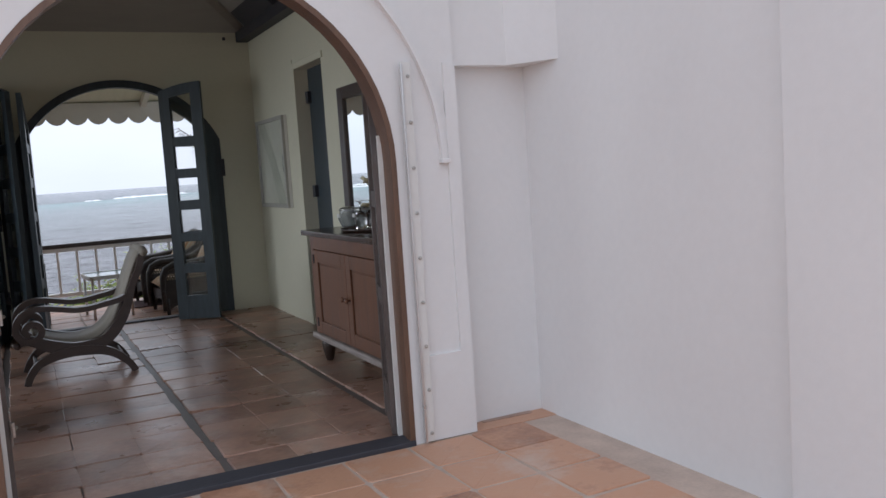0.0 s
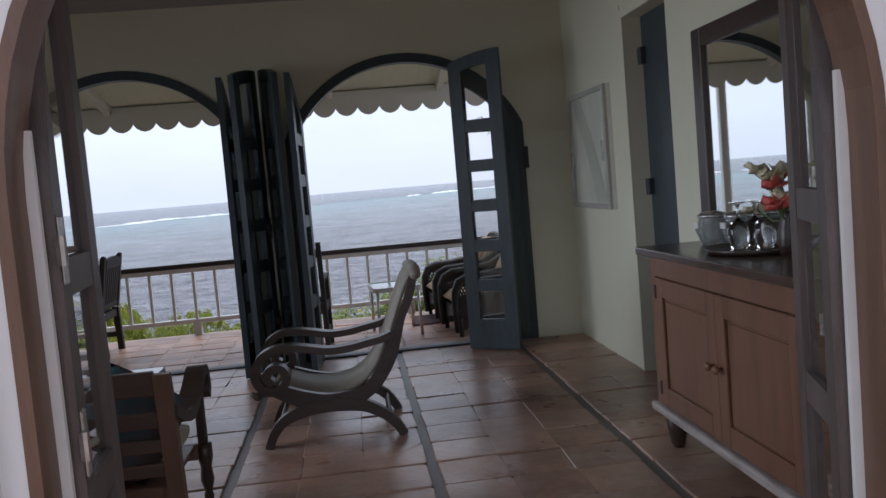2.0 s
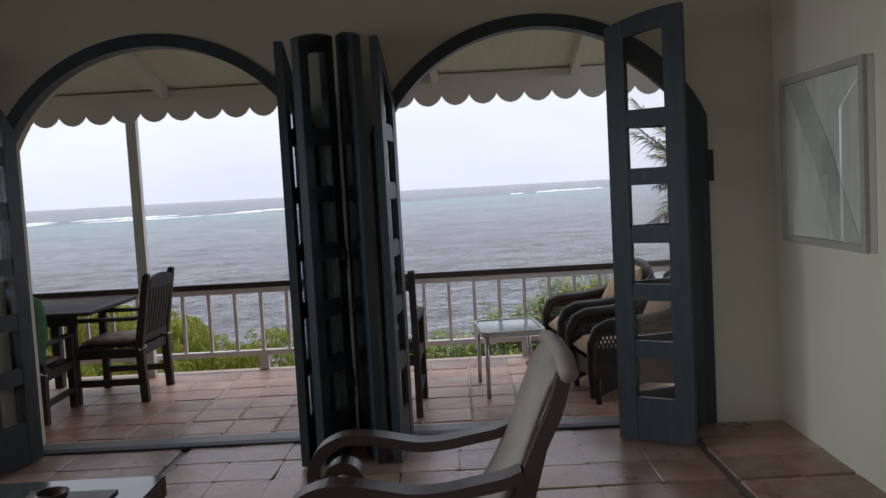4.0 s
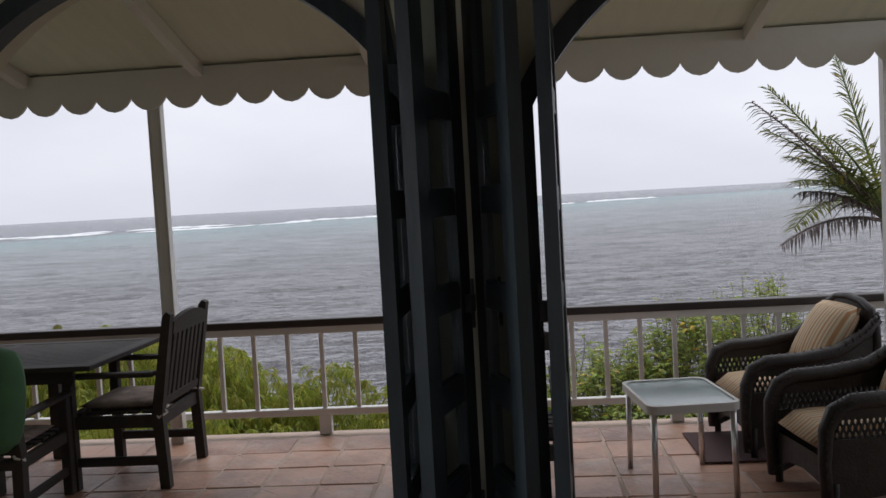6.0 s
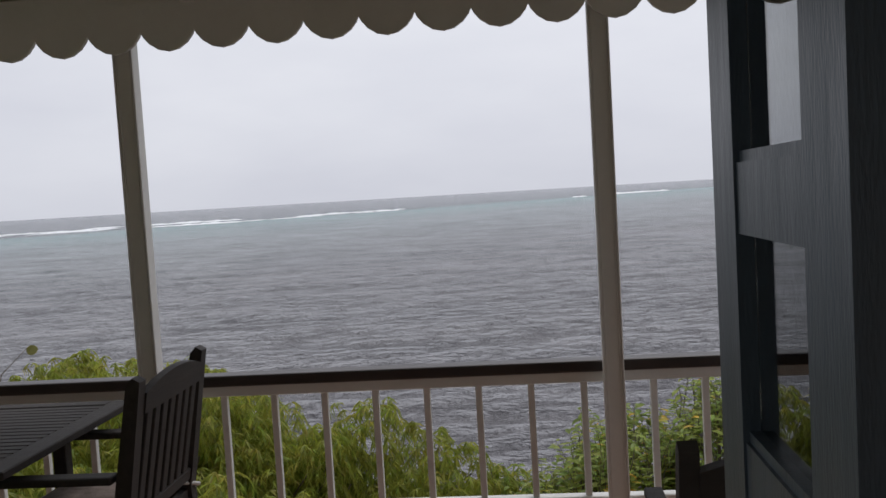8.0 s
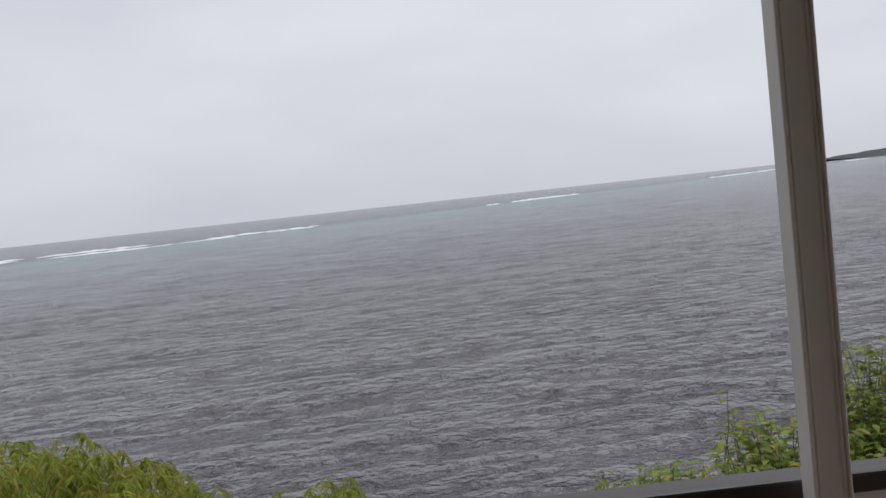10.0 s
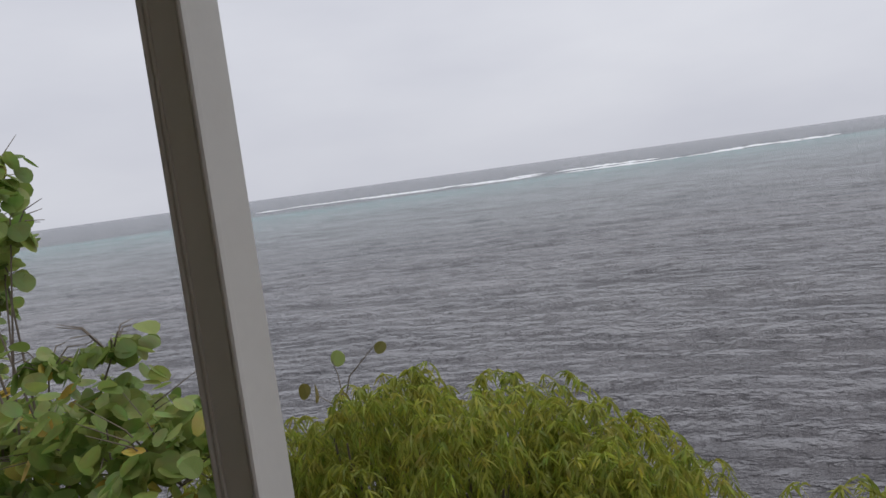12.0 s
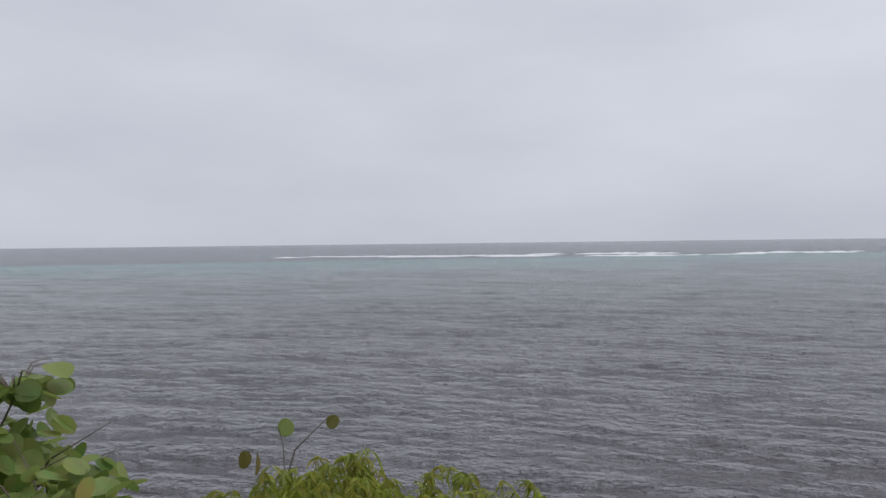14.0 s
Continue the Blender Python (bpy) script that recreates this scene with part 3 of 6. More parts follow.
for q, top in ((P[2], B), (P[1], B)):
    d = (top - q).normalized()
    bb = bmesh.new()
    tube(bb, [q + d * 0.1 - Vector((0, 0, 0.03)), top - Vector((0, 0, 0.03))], 0.05, 4)
    setting("beam_hip", bb, CEILWOOD)

# terrace roof: sloping boards on rafters, edge beam and scalloped valance
b = bmesh.new()
RZ0, RZ1 = 2.98, 2.4
prism(b, [(SEA_OUT, RZ0), (12.62, RZ1), (12.62, RZ1 + 0.05), (SEA_OUT, RZ0 + 0.05)], "x", TERRACE_W, TERRACE_E + 0.1)
ROOFBOARD = material("roof_boards", (0.76, 0.77, 0.64), 0.6, 0.07, 2, 40, 0.15, stretch=(8, 1, 1))
setting("roof_terrace", b, ROOFBOARD)
for x in (-2.35, -1.25, -0.1, 1.0, 2.15, 3.3):
    b = bmesh.new()
    prism(b, [(SEA_OUT, RZ0 - 0.09), (12.5, RZ1 - 0.06), (12.5, RZ1 + 0.025), (SEA_OUT, RZ0 - 0.002)], "x", x - 0.03, x + 0.03)
    setting("rafter", b, WHITEPAINT)
setting("beam_edge", boxbm(TERRACE_W, TERRACE_E, 12.47, 12.58, 2.3, 2.42, bevel=0.005), WHITEPAINT)


def valance(a0, a1, pitch, start, drop, base, top):
    """Outline of a board whose lower edge is cut in round scallops."""
    pts = [(a0, top), (a0, base)]
    a = start
    while a < a1 - 0.01:
        for k in range(0, 9):
            t = k / 8 * math.pi
            u = a + pitch / 2 - pitch / 2 * math.cos(t)
            if a0 < u < a1:
                pts.append((u, base - drop * math.sin(t) ** 1.5))
        a += pitch
    return pts + [(a1, base), (a1, top)]


b = bmesh.new()
prism(b, valance(TERRACE_W, TERRACE_E, 0.2288, -0.086 - 19 * 0.2288, 0.083, 2.243, 2.36), "y", 12.455, 12.472)
setting("trim_valance", b, WHITEPAINT)
b = bmesh.new()
prism(b, valance(SEA_OUT, 12.47, 0.2288, SEA_OUT, 0.075, 2.232, 2.36), "x", TERRACE_E - 0.02, TERRACE_E - 0.003)
setting("trim_valance_side", b, WHITEPAINT)

# ---- door frames and folding doors to the terrace ----
for i, (c, r, s, rise) in enumerate(ARCHES):
    setting(f"door_frame_{i + 1}", arch_ring(c, r - 0.0355, s, rise - 0.035, 0.069, FLOOR, SEA_IN - 0.012, SEA_IN + 0.09), DOORPAINT)
    setting(f"sill_{i + 1}", boxbm(c - r + 0.001, c + r - 0.001, SEA_IN + 0.02, SEA_IN + 0.1, FLOOR - 0.1, FLOOR + 0.012, bevel=0.004), BEAM)


def folding_leaf(name, label, foot, tip, near, wide, group, shade=False, pane_glass=None):
    """A glazed leaf of an arched folding door: from foot to tip on the floor; near: how far its foot end lies from the
    middle of the arch, wide: the same at its tip."""
    (x0, y0), (x1, y1) = foot, tip
    w = math.hypot(x1 - x0, y1 - y0)
    ob = thing(name, label, "folding door", pose(x0, y0, FLOOR + 0.012, 0, 0, math.degrees(math.atan2(y1 - y0, x1 - x0))), group)
    def top(u):
        d = near + (wide - near) * u / w
        return 1.395 - FLOOR + math.sqrt(max(0, 0.94 ** 2 - d * d)) - 0.018
    th, st = 0.021, 0.1
    for u0, u1 in ((0, st), (w - st, w)):
        bm = bmesh.new()
        prism(bm, [(u0, 0), (u1, 0), (u1, top(u1)), ((u0 + u1) / 2, top((u0 + u1) / 2)), (u0, top(u0))], "y", -th, th)
        part("stile", bm, DOORPAINT, ob)
    rails = [(0.0, 0.215)] + [(0.44 + 0.3 * k, 0.515 + 0.3 * k) for k in range(5)]
    for z0, z1 in rails:
        bm = bmesh.new()
        us = [st + (w - 2 * st) * k / 6 for k in range(7)]
        zt = [min(z1, top(u) - 0.001) for u in us]
        if min(zt) > z0 + 0.02:
            prism(bm, [(us[0], z0), (us[-1], z0)] + [(u, t) for u, t in zip(us[::-1], zt[::-1])], "y", -th + 0.003, th - 0.003)
            part("rail", bm, DOORPAINT, ob)
        else:
            bm.free()
    us = [st + (w - 2 * st) * k / 8 for k in range(9)]
    part("top_rail", prism(bmesh.new(), [(u, top(u) - 0.095) for u in us] + [(u, top(u)) for u in us[::-1]], "y", -th + 0.002, th - 0.002), DOORPAINT, ob)
    gaps = [(0.215, 0.44)] + [(0.515 + 0.3 * k, 0.74 + 0.3 * k) for k in range(4)] + [(1.715, 2.4)]
    for z0, z1 in gaps:
        ts = [min(z1, top(u) - 0.09) for u in us]
        keep = [(u, t) for u, t in zip(us, ts) if t > z0 + 0.015]
        if len(keep) > 2:
            pane = part("pane", prism(bmesh.new(), [(keep[0][0], z0), (keep[-1][0], z0)] + keep[::-1], "y", -0.002, 0.002), pane_glass or GLASS, ob)
            pane.visible_shadow = shade
            # glazing bead below the pane
            part("bead", boxbm(st, w - st, -0.014, 0.014, z0, z0 + 0.012), DOORPAINT, ob)
    return ob


def bolt(ob, u, z):
    bm = boxbm(u - 0.02, u + 0.02, -0.05, -0.021, z - 0.03, z + 0.03, bevel=0.004)
    tube(bm, [(u, -0.045, z - 0.08), (u, -0.045, z + 0.08)], 0.006, 6)
    part("bolt", bm, BEAM, ob, "black iron bolt")


LEAF = "dark blue-black glazed folding door leaf standing open"
GRP = "folding doors to the terrace"
leaves = [
    folding_leaf("folding_door", LEAF + " against the pier", (1.436, 9.985), (1.427, 9.555), 0.78, 0.38, GRP, True, DIMGLASS),
    folding_leaf("folding_door", LEAF + " against the pier", (1.51, 9.555), (1.628, 9.955), 0.36, 0.0, GRP, True, DIMGLASS),
    folding_leaf("folding_door", LEAF + " against the pier", (1.942, 9.975), (1.9, 9.545), 0.78, 0.38, GRP, True, DIMGLASS),
    folding_leaf("folding_door", LEAF + " against the pier", (1.815, 9.555), (1.685, 9.955), 0.36, 0.0, GRP, True, DIMGLASS),
    folding_leaf("folding_door", "dark glazed door leaf half across the opening", (3.58, 9.97), (3.1, 9.845), 0.84, 0.4, GRP),
    folding_leaf("folding_door", "dark glazed door leaf folded back into the room", (3.085, 9.8), (3.43, 9.59), 0.37, 0.0, GRP),
    folding_leaf("folding_door", LEAF + " by the far jamb", (-0.14, 9.97), (-0.23, 9.6), 0.78, 0.38, GRP),
    folding_leaf("folding_door", LEAF + " by the far jamb", (-0.265, 9.6), (-0.4, 9.925), 0.36, 0.0, GRP),
]
for ob in leaves[1:4]:
    bolt(ob, 0.36, 1.05)
    bolt(ob, 0.36, 0.35)

# entrance: timber frame, folded leaves, threshold, screen tracks with screws
setting("door_frame_entrance", arch_ring(GATE[0], 0.861, GATE[2], 0.86, 0.026, FLOOR, GATE_OUT - 0.004, GATE_OUT + 0.05), OAK)
setting("door_lining_entrance", arch_ring(GATE[0], 0.864, GATE[2], 0.863, 0.02, FLOOR, GATE_OUT + 0.052, GATE_IN), OAK)
for x in (3.334, 1.646):
    setting("trim_door_seal", boxbm(x - 0.011, x + 0.011, 5.105, 5.12, FLOOR + 0.02, 1.55), WHITEPAINT)
setting("sill_entrance", boxbm(1.617, 3.363, 4.985, 5.13, FLOOR - 0.08, FLOOR + 0.02, bevel=0.006), BEAM)


def gate_leaf(name, label, foot, tip, near, wide):
    (x0, y0), (x1, y1) = foot, tip
    w = math.hypot(x1 - x0, y1 - y0)
    ob = thing(name, label, "folding door", pose(x0, y0, FLOOR + 0.02, 0, 0, math.degrees(math.atan2(y1 - y0, x1 - x0))), "entrance doors")
    def top(u):
        d = near + (wide - near) * u / w
        return 1.42 - FLOOR - 0.02 + math.sqrt(max(0, 0.84 ** 2 - d * d))
    st = 0.08
    for u0, u1 in ((0, st), (w - st, w)):
        part("stile", prism(bmesh.new(), [(u0, 0), (u1, 0), (u1, top(u1)), (u0, top(u0))], "y", -0.02, 0.02), GATEWOOD, ob)
    for z0, z1 in ((0, 0.22), (0.62, 0.7), (1.1, 1.18)):
        part("rail", boxbm(st, w - st, -0.017, 0.017, z0, z1), GATEWOOD, ob)
    us = [st + (w - 2 * st) * k / 8 for k in range(9)]
    part("top_rail", prism(bmesh.new(), [(u, top(u) - 0.1) for u in us] + [(u, top(u)) for u in us[::-1]], "y", -0.018, 0.018), GATEWOOD, ob)
    for z0, z1 in ((0.22, 0.62), (0.7, 1.1), (1.18, 2.4)):
        ts = [min(z1, top(u) - 0.09) for u in us]
        keep = [(u, t) for u, t in zip(us, ts) if t > z0 + 0.02]
        if len(keep) > 2:
            pane = part("pane", prism(bmesh.new(), [(keep[0][0], z0), (keep[-1][0], z0)] + keep[::-1], "y", -0.002, 0.002), GLASS, ob)
            pane.visible_shadow = False
    for z in (0.35, 0.8, 1.2):
        bm = boxbm(0.0, 0.035, -0.028, -0.02, z - 0.07, z + 0.07, bevel=0.003)
        tube(bm, [(-0.012, -0.028, z - 0.03), (-0.012, -0.028, z + 0.03)], 0.011, 8)
        tube(bm, [(-0.012, -0.03, z), (0.02, -0.045, z)], 0.008, 6)
        part("hinge", bm, STEEL, ob, "worn pale metal hinge")
    return ob


gate_leaf("folding_door", "brown timber entrance leaf folded back, worn hinges", (3.325, 5.135), (3.45, 5.53), 0.84, 0.42)
gate_leaf("folding_door", "brown timber entrance leaf folded back, worn hinges", (3.54, 5.52), (3.56, 5.34), 0.2, 0.0)
gate_leaf("folding_door", "brown timber entrance leaf standing open inward", (1.655, 5.135), (1.61, 5.55), 0.84, 0.42)
gate_leaf("folding_door", "brown timber entrance leaf standing open inward", (1.53, 5.53), (1.47, 5.34), 0.2, 0.0)
for x, side in ((3.42, 1), (1.56, -1)):
    ob = thing("shutter_track", "white aluminium storm shutter track screwed to wall", "track", pose(x, 4.962, FLOOR + 0.01), "shutter tracks")
    part("strip", boxbm(-0.018, 0.028 if side > 0 else 0.018, -0.004, 0.01, 0, 1.77, bevel=0.002), WHITEPAINT, ob)
    part("lip", boxbm(-0.026, -0.016, -0.02, 0.004, 0, 1.76, bevel=0.002), ALU, ob)
    for k in range(9):
        bm = bmesh.new()
        lathe(bm, [(0.004, 0), (0.009, 0.001), (0.008, 0.007), (0.003, 0.009)], 8)
        sc = part("screw", bm, STEEL, ob)
        sc.matrix_basis = pose(0.012 if side > 0 else -0.006, -0.004, 0.04 + k * 0.208, 90, 0, 0)

# doorway in the east wall with a closed dark door set deep in it
b = bmesh.new()
box(b, EAST - 0.014, EAST + 0.002, DOOR_Y1, DOOR_Y1 + 0.055, FLOOR, 2.345, bevel=0.004)
box(b, EAST - 0.009, EAST + 0.002, DOOR_Y1 + 0.055, DOOR_Y1 + 0.15, FLOOR, 2.38, bevel=0.004)
box(b, EAST - 0.014, EAST + 0.002, DOOR_Y0 - 0.05, DOOR_Y1, 2.29, 2.345, bevel=0.004)
setting("trim_doorway", b, CREAM)
ob = tagged(new("door_1"), "dark blue-black wooden door in a pale reveal", "door", "", "structure")
part("panel", boxbm(EAST + 0.11, EAST + 0.15, DOOR_Y0, DOOR_Y1, FLOOR, 2.29), DOORPAINT, ob)
for z in (0.5, 1.25, 2.05):
    part("hinge", boxbm(EAST + 0.075, EAST + 0.11, DOOR_Y1 - 0.06, DOOR_Y1, z - 0.05, z + 0.05, bevel=0.003), BEAM, ob, "black strap hinge")

# ---- posts and railing of the terrace ----
POSTS = (-2.39, -0.415, 1.56, 4.13)
for x in POSTS:
    ob = thing("terrace_post", "square white-painted wooden post with beaded corners", "post", pose(x, POST_Y, 0), "terrace posts")
    part("shaft", boxbm(-0.039, 0.039, -0.036, 0.034, 0, 2.31, bevel=0.002), WHITEPAINT, ob)
    for sx in (-1, 1):
        part("bead", boxbm(sx * 0.0385 - 0.0045, sx * 0.0385 + 0.0045, -0.043, -0.028, 0.002, 2.3, bevel=0.003), WHITEPAINT, ob)
        part("fillet", boxbm(sx * 0.028 - 0.003, sx * 0.028 + 0.003, -0.0395, -0.034, 0.002, 2.3, bevel=0.001), WHITEPAINT, ob)
RAILPAINT = material("dark_handrail", (0.045, 0.035, 0.032), 0.4, 0.3, 4, 50, 0.15, stretch=(1, 8, 8))
rail_ob = thing("terrace_railing", "white balustrade with dark handrail along terrace edge", "railing")
part("handrail", boxbm(TERRACE_W, TERRACE_E, RAIL_Y - 0.045, RAIL_Y + 0.045, 0.715, 0.765, bevel=0.008), RAILPAINT, rail_ob, "dark-painted flat handrail")
part("top_rail", boxbm(TERRACE_W, TERRACE_E, RAIL_Y - 0.025, RAIL_Y + 0.025, 0.668, 0.715, bevel=0.003), WHITEPAINT, rail_ob)
part("bottom_rail", boxbm(TERRACE_W, TERRACE_E, RAIL_Y - 0.028, RAIL_Y + 0.028, 0.125, 0.17, bevel=0.004), WHITEPAINT, rail_ob)
bal = boxbm(-0.014, 0.014, -0.014, 0.014, 0.17, 0.668, bevel=0.002)
bal_mesh = part("baluster", bal, WHITEPAINT, rail_ob)
xs = [a + 0.226 * k for a in (-4.087, -2.112, -0.137) for k in range(8)] + [1.739 + 0.2165 * k for k in range(11)]
bal_mesh.location = (xs[0], RAIL_Y, 0)
for x in xs[1:]:
    o = new("baluster", bal_mesh.data)
    o.parent, o.location = rail_ob, (x, RAIL_Y, 0)
for x in (-3.41, -1.435, 0.54, 2.82):
    part("foot", boxbm(x - 0.04, x + 0.04, RAIL_Y - 0.03, RAIL_Y + 0.03, 0, 0.126, bevel=0.003), WHITEPAINT, rail_ob)
side = thing("terrace_railing", "white balustrade with sloping rails closing the terrace end", "railing")
part("handrail", boxbm(4.09, 4.17, SEA_OUT, RAIL_Y - 0.1, 0.715, 0.765, bevel=0.006), WHITEPAINT, side)
part("bottom_rail", boxbm(4.11, 4.16, SEA_OUT, RAIL_Y - 0.1, 0.125, 0.17, bevel=0.004), WHITEPAINT, side)
for k in range(1, 10):
    o = new("baluster", bal_mesh.data)
    o.parent, o.location = side, (4.135, SEA_OUT + k * 0.225, 0)
    if k in (3, 7):
        part("foot", boxbm(4.11, 4.16, SEA_OUT + k * 0.225 - 0.04, SEA_OUT + k * 0.225 + 0.04, 0, 0.13), WHITEPAINT, side)
    o.scale = (1, 1, 1)


# ---- furniture of the room ----


def planter_chair():
    """Reclining chair with crossed curved legs, scrolled long arms and a cane sling; it faces -x."""
    ob = thing("planter_chair", "dark wooden planter's chair with scrolled arms and cane seat", "chair", pose(0, 0, FLOOR))
    z = -FLOOR
    frame_pts = [(2.55, 0.914), (2.515, 0.80), (2.467, 0.70), (2.40, 0.52), (2.323, 0.395), (2.253, 0.335), (2.16, 0.305), (2.057, 0.3), (1.96, 0.32), (1.87, 0.355), (1.78, 0.395), (1.715, 0.385)]
    frame_pts = [(x, zz + z) for x, zz in frame_pts]
    leg_pts = [(1.735, 0.09), (1.765, 0.16), (1.82, 0.225), (1.91, 0.265), (2.02, 0.285), (2.14, 0.283), (2.25, 0.262), (2.34, 0.21), (2.4, 0.15), (2.435, 0.09)]
    leg_pts = [(x, zz + z) for x, zz in leg_pts]
    arm = [(2.415, 0.625), (2.36, 0.605), (2.276, 0.59), (2.18, 0.574), (2.08, 0.571), (1.98, 0.59), (1.89, 0.605), (1.81, 0.603), (1.745, 0.57), (1.708, 0.52), (1.70, 0.465), (1.725, 0.415), (1.775, 0.392), (1.83, 0.405),
           (1.858, 0.45), (1.84, 0.495), (1.797, 0.507), (1.762, 0.485), (1.76, 0.45), (1.785, 0.43)]
    arm = [(x, zz + z) for x, zz in arm]
    for y0, y1 in ((7.755, 7.8), (8.275, 8.32)):
        part("side_rail", ribbon(bmesh.new(), *curved(frame_pts, [0.022] * 3 + [0.035] * 3 + [0.045] * 3 + [0.04, 0.032, 0.02]), "y", y0, y1), DARKWOOD, ob)
        part("leg", ribbon(bmesh.new(), *curved(leg_pts, [0.022, 0.023, 0.025, 0.03, 0.034, 0.034, 0.03, 0.026, 0.024, 0.022]), "y", y0 - 0.006, y1 + 0.006), DARKWOOD, ob)
        part("armrest", ribbon(bmesh.new(), *curved(arm, [0.018] * 8 + [0.022] * 5 + [0.021] * 7), "y", y0 - 0.02, y1 + 0.02), DARKWOOD, ob)
        bm = bmesh.new()
        lathe(bm, [(0.004, -0.01), (0.02, 0), (0.024, 0.02), (0.014, 0.035), (0.012, 0.05)], 12)
        k = part("finial", bm, DARKWOOD, ob, "turned wooden knob", True)
        k.matrix_basis = pose(1.712, (y0 + y1) / 2, 0.36 + z, 0, -60, 0)
    sling = [(2.56, 0.93), (2.515, 0.885), (2.46, 0.76), (2.395, 0.6), (2.31, 0.45), (2.22, 0.37), (2.1, 0.335), (1.98, 0.345), (1.87, 0.38), (1.79, 0.42)]
    part("cane_seat", ribbon(bmesh.new(), *curved([(x, zz + z) for x, zz in sling], [0.009] * len(sling)), "y", 7.8, 8.275), CANE, ob, "woven pale cane sling", True)
    bm = bmesh.new()
    tube(bm, [(2.56, 7.74, 0.925 + z), (2.57, 7.9, 0.935 + z), (2.57, 8.17, 0.935 + z), (2.56, 8.335, 0.925 + z)], 0.03, 10)
    part("head_rail", bm, CANE, ob, "cane-wrapped rounded head rail", True)
    for x, zz in ((1.8, 0.2), (2.37, 0.19)):
        bm = bmesh.new()
        n = 22
        tube(bm, [(x, 7.79 + 0.49 * k / n, zz + z) for k in range(n + 1)], [0.009 + 0.006 * (k % 2) for k in range(n + 1)], 8)
        part("stretcher", bm, DARKWOOD, ob, "turned wooden stretcher", True)
    return ob


planter_chair()


def settee():
    """Low slatted settee seen from behind; it faces the sea."""
    ob = thing("settee", "slatted hardwood settee with cream seat and bright cushions", "settee", pose(0, 0, FLOOR))
    x0, x1, yb, yf = 0.05, 1.57, 6.5, 7.1
    for x in (x0, x1 - 0.06):
        part("back_post", prism(bmesh.new(), [(yb, 0), (yb + 0.05, 0), (yb + 0.02, 0.4), (yb - 0.02, 0.7), (yb - 0.06, 0.7), (yb - 0.03, 0.4)], "x", x, x + 0.06), OAK, ob)
        bm = bmesh.new()
        lathe(bm, [(0.016, 0), (0.022, 0.03), (0.016, 0.05), (0.03, 0.1), (0.024, 0.16), (0.034, 0.2), (0.034, 0.26)], 12, (x + 0.03, yf - 0.02, 0))
        part("front_leg", bm, DARKWOOD, ob, "turned dark front leg", True)
        part("arm_post", boxbm(x + 0.01, x + 0.05, yf - 0.05, yf - 0.01, 0.26, 0.5, bevel=0.008), DARKWOOD, ob)
        arm = [(yb - 0.03, 0.56), (yb + 0.12, 0.5), (yb + 0.28, 0.475), (yb + 0.45, 0.52), (yb + 0.58, 0.575), (yb + 0.64, 0.56), (yb + 0.66, 0.5), (yb + 0.63, 0.46)]
        part("armrest", ribbon(bmesh.new(), *curved(arm, [0.022] * len(arm)), "x", x - 0.01, x + 0.07), DARKWOOD, ob)
    for z0, z1 in ((0.62, 0.71), (0.5, 0.56), (0.41, 0.46), (0.32, 0.37)):
        part("back_slat", boxbm(x0 + 0.06, x1 - 0.06, yb - 0.045 + (0.7 - z1) * 0.05, yb - 0.015 + (0.7 - z1) * 0.05, z0, z1, bevel=0.006), DARKOAK, ob)
    for y in (yb + 0.03, yf - 0.05):
        part("seat_rail", boxbm(x0 + 0.05, x1 - 0.05, y - 0.015, y + 0.015, 0.2, 0.27, bevel=0.005), OAK, ob)
    part("seat_board", boxbm(x0 + 0.06, x1 - 0.06, yb + 0.045, yf - 0.07, 0.25, 0.27), OAK, ob)
    cu = thing("seat_cushion", "thick cream cotton seat cushion on the settee", "cushion")
    part("pad", cushion(bmesh.new(), 1.42, 0.56, 0.15, pose(0.81, 6.82, FLOOR + 0.345), 10, 0.2), CREAMCLOTH, cu, "", True)
    return ob


settee()
PATCH = material("patchwork_cloth", (0.35, 0.1, 0.05), 0.9, 0.5, 14, 150, 0.3, second=(0.03, 0.16, 0.2))
for x, col, lab, tilt in ((1.44, PATCH, "orange and teal patterned cushion leaning on the settee", 33), (1.02, GREENCLOTH, "green patterned cushion leaning on the settee", 40), (0.5, PATCH, "orange and teal patterned cushion leaning on the settee", 5)):
    ob = thing("scatter_cushion", lab, "cushion", None, "cushions on the settee")
    part("cover", cushion(bmesh.new(), 0.36, 0.36, 0.13, pose(x - 0.08, 6.6, FLOOR + 0.5, 76, tilt, 0), 8, 0.6), col, ob, "", True)


def coffee_table():
    ob = thing("coffee_table", "low wooden coffee table with a clear glass top", "table", pose(0, 0, FLOOR))
    part("glass_top", boxbm(0.3, 1.1, 7.98, 8.46, 0.35, 0.36, bevel=0.003), MIRRORGLASS, ob, "polished glass top reflecting the sky")
    for x0, x1, y0, y1 in ((0.3, 1.1, 7.98, 8.02), (0.3, 1.1, 8.42, 8.46), (0.3, 0.34, 8.02, 8.42), (1.06, 1.1, 8.02, 8.42)):
        part("apron", boxbm(x0, x1, y0, y1, 0.28, 0.349, bevel=0.004), DARKWOOD, ob)
    for x in (0.32, 1.04):
        for y in (8.0, 8.4):
            part("leg", boxbm(x, x + 0.045, y, y + 0.045, 0, 0.28, bevel=0.005), DARKWOOD, ob)


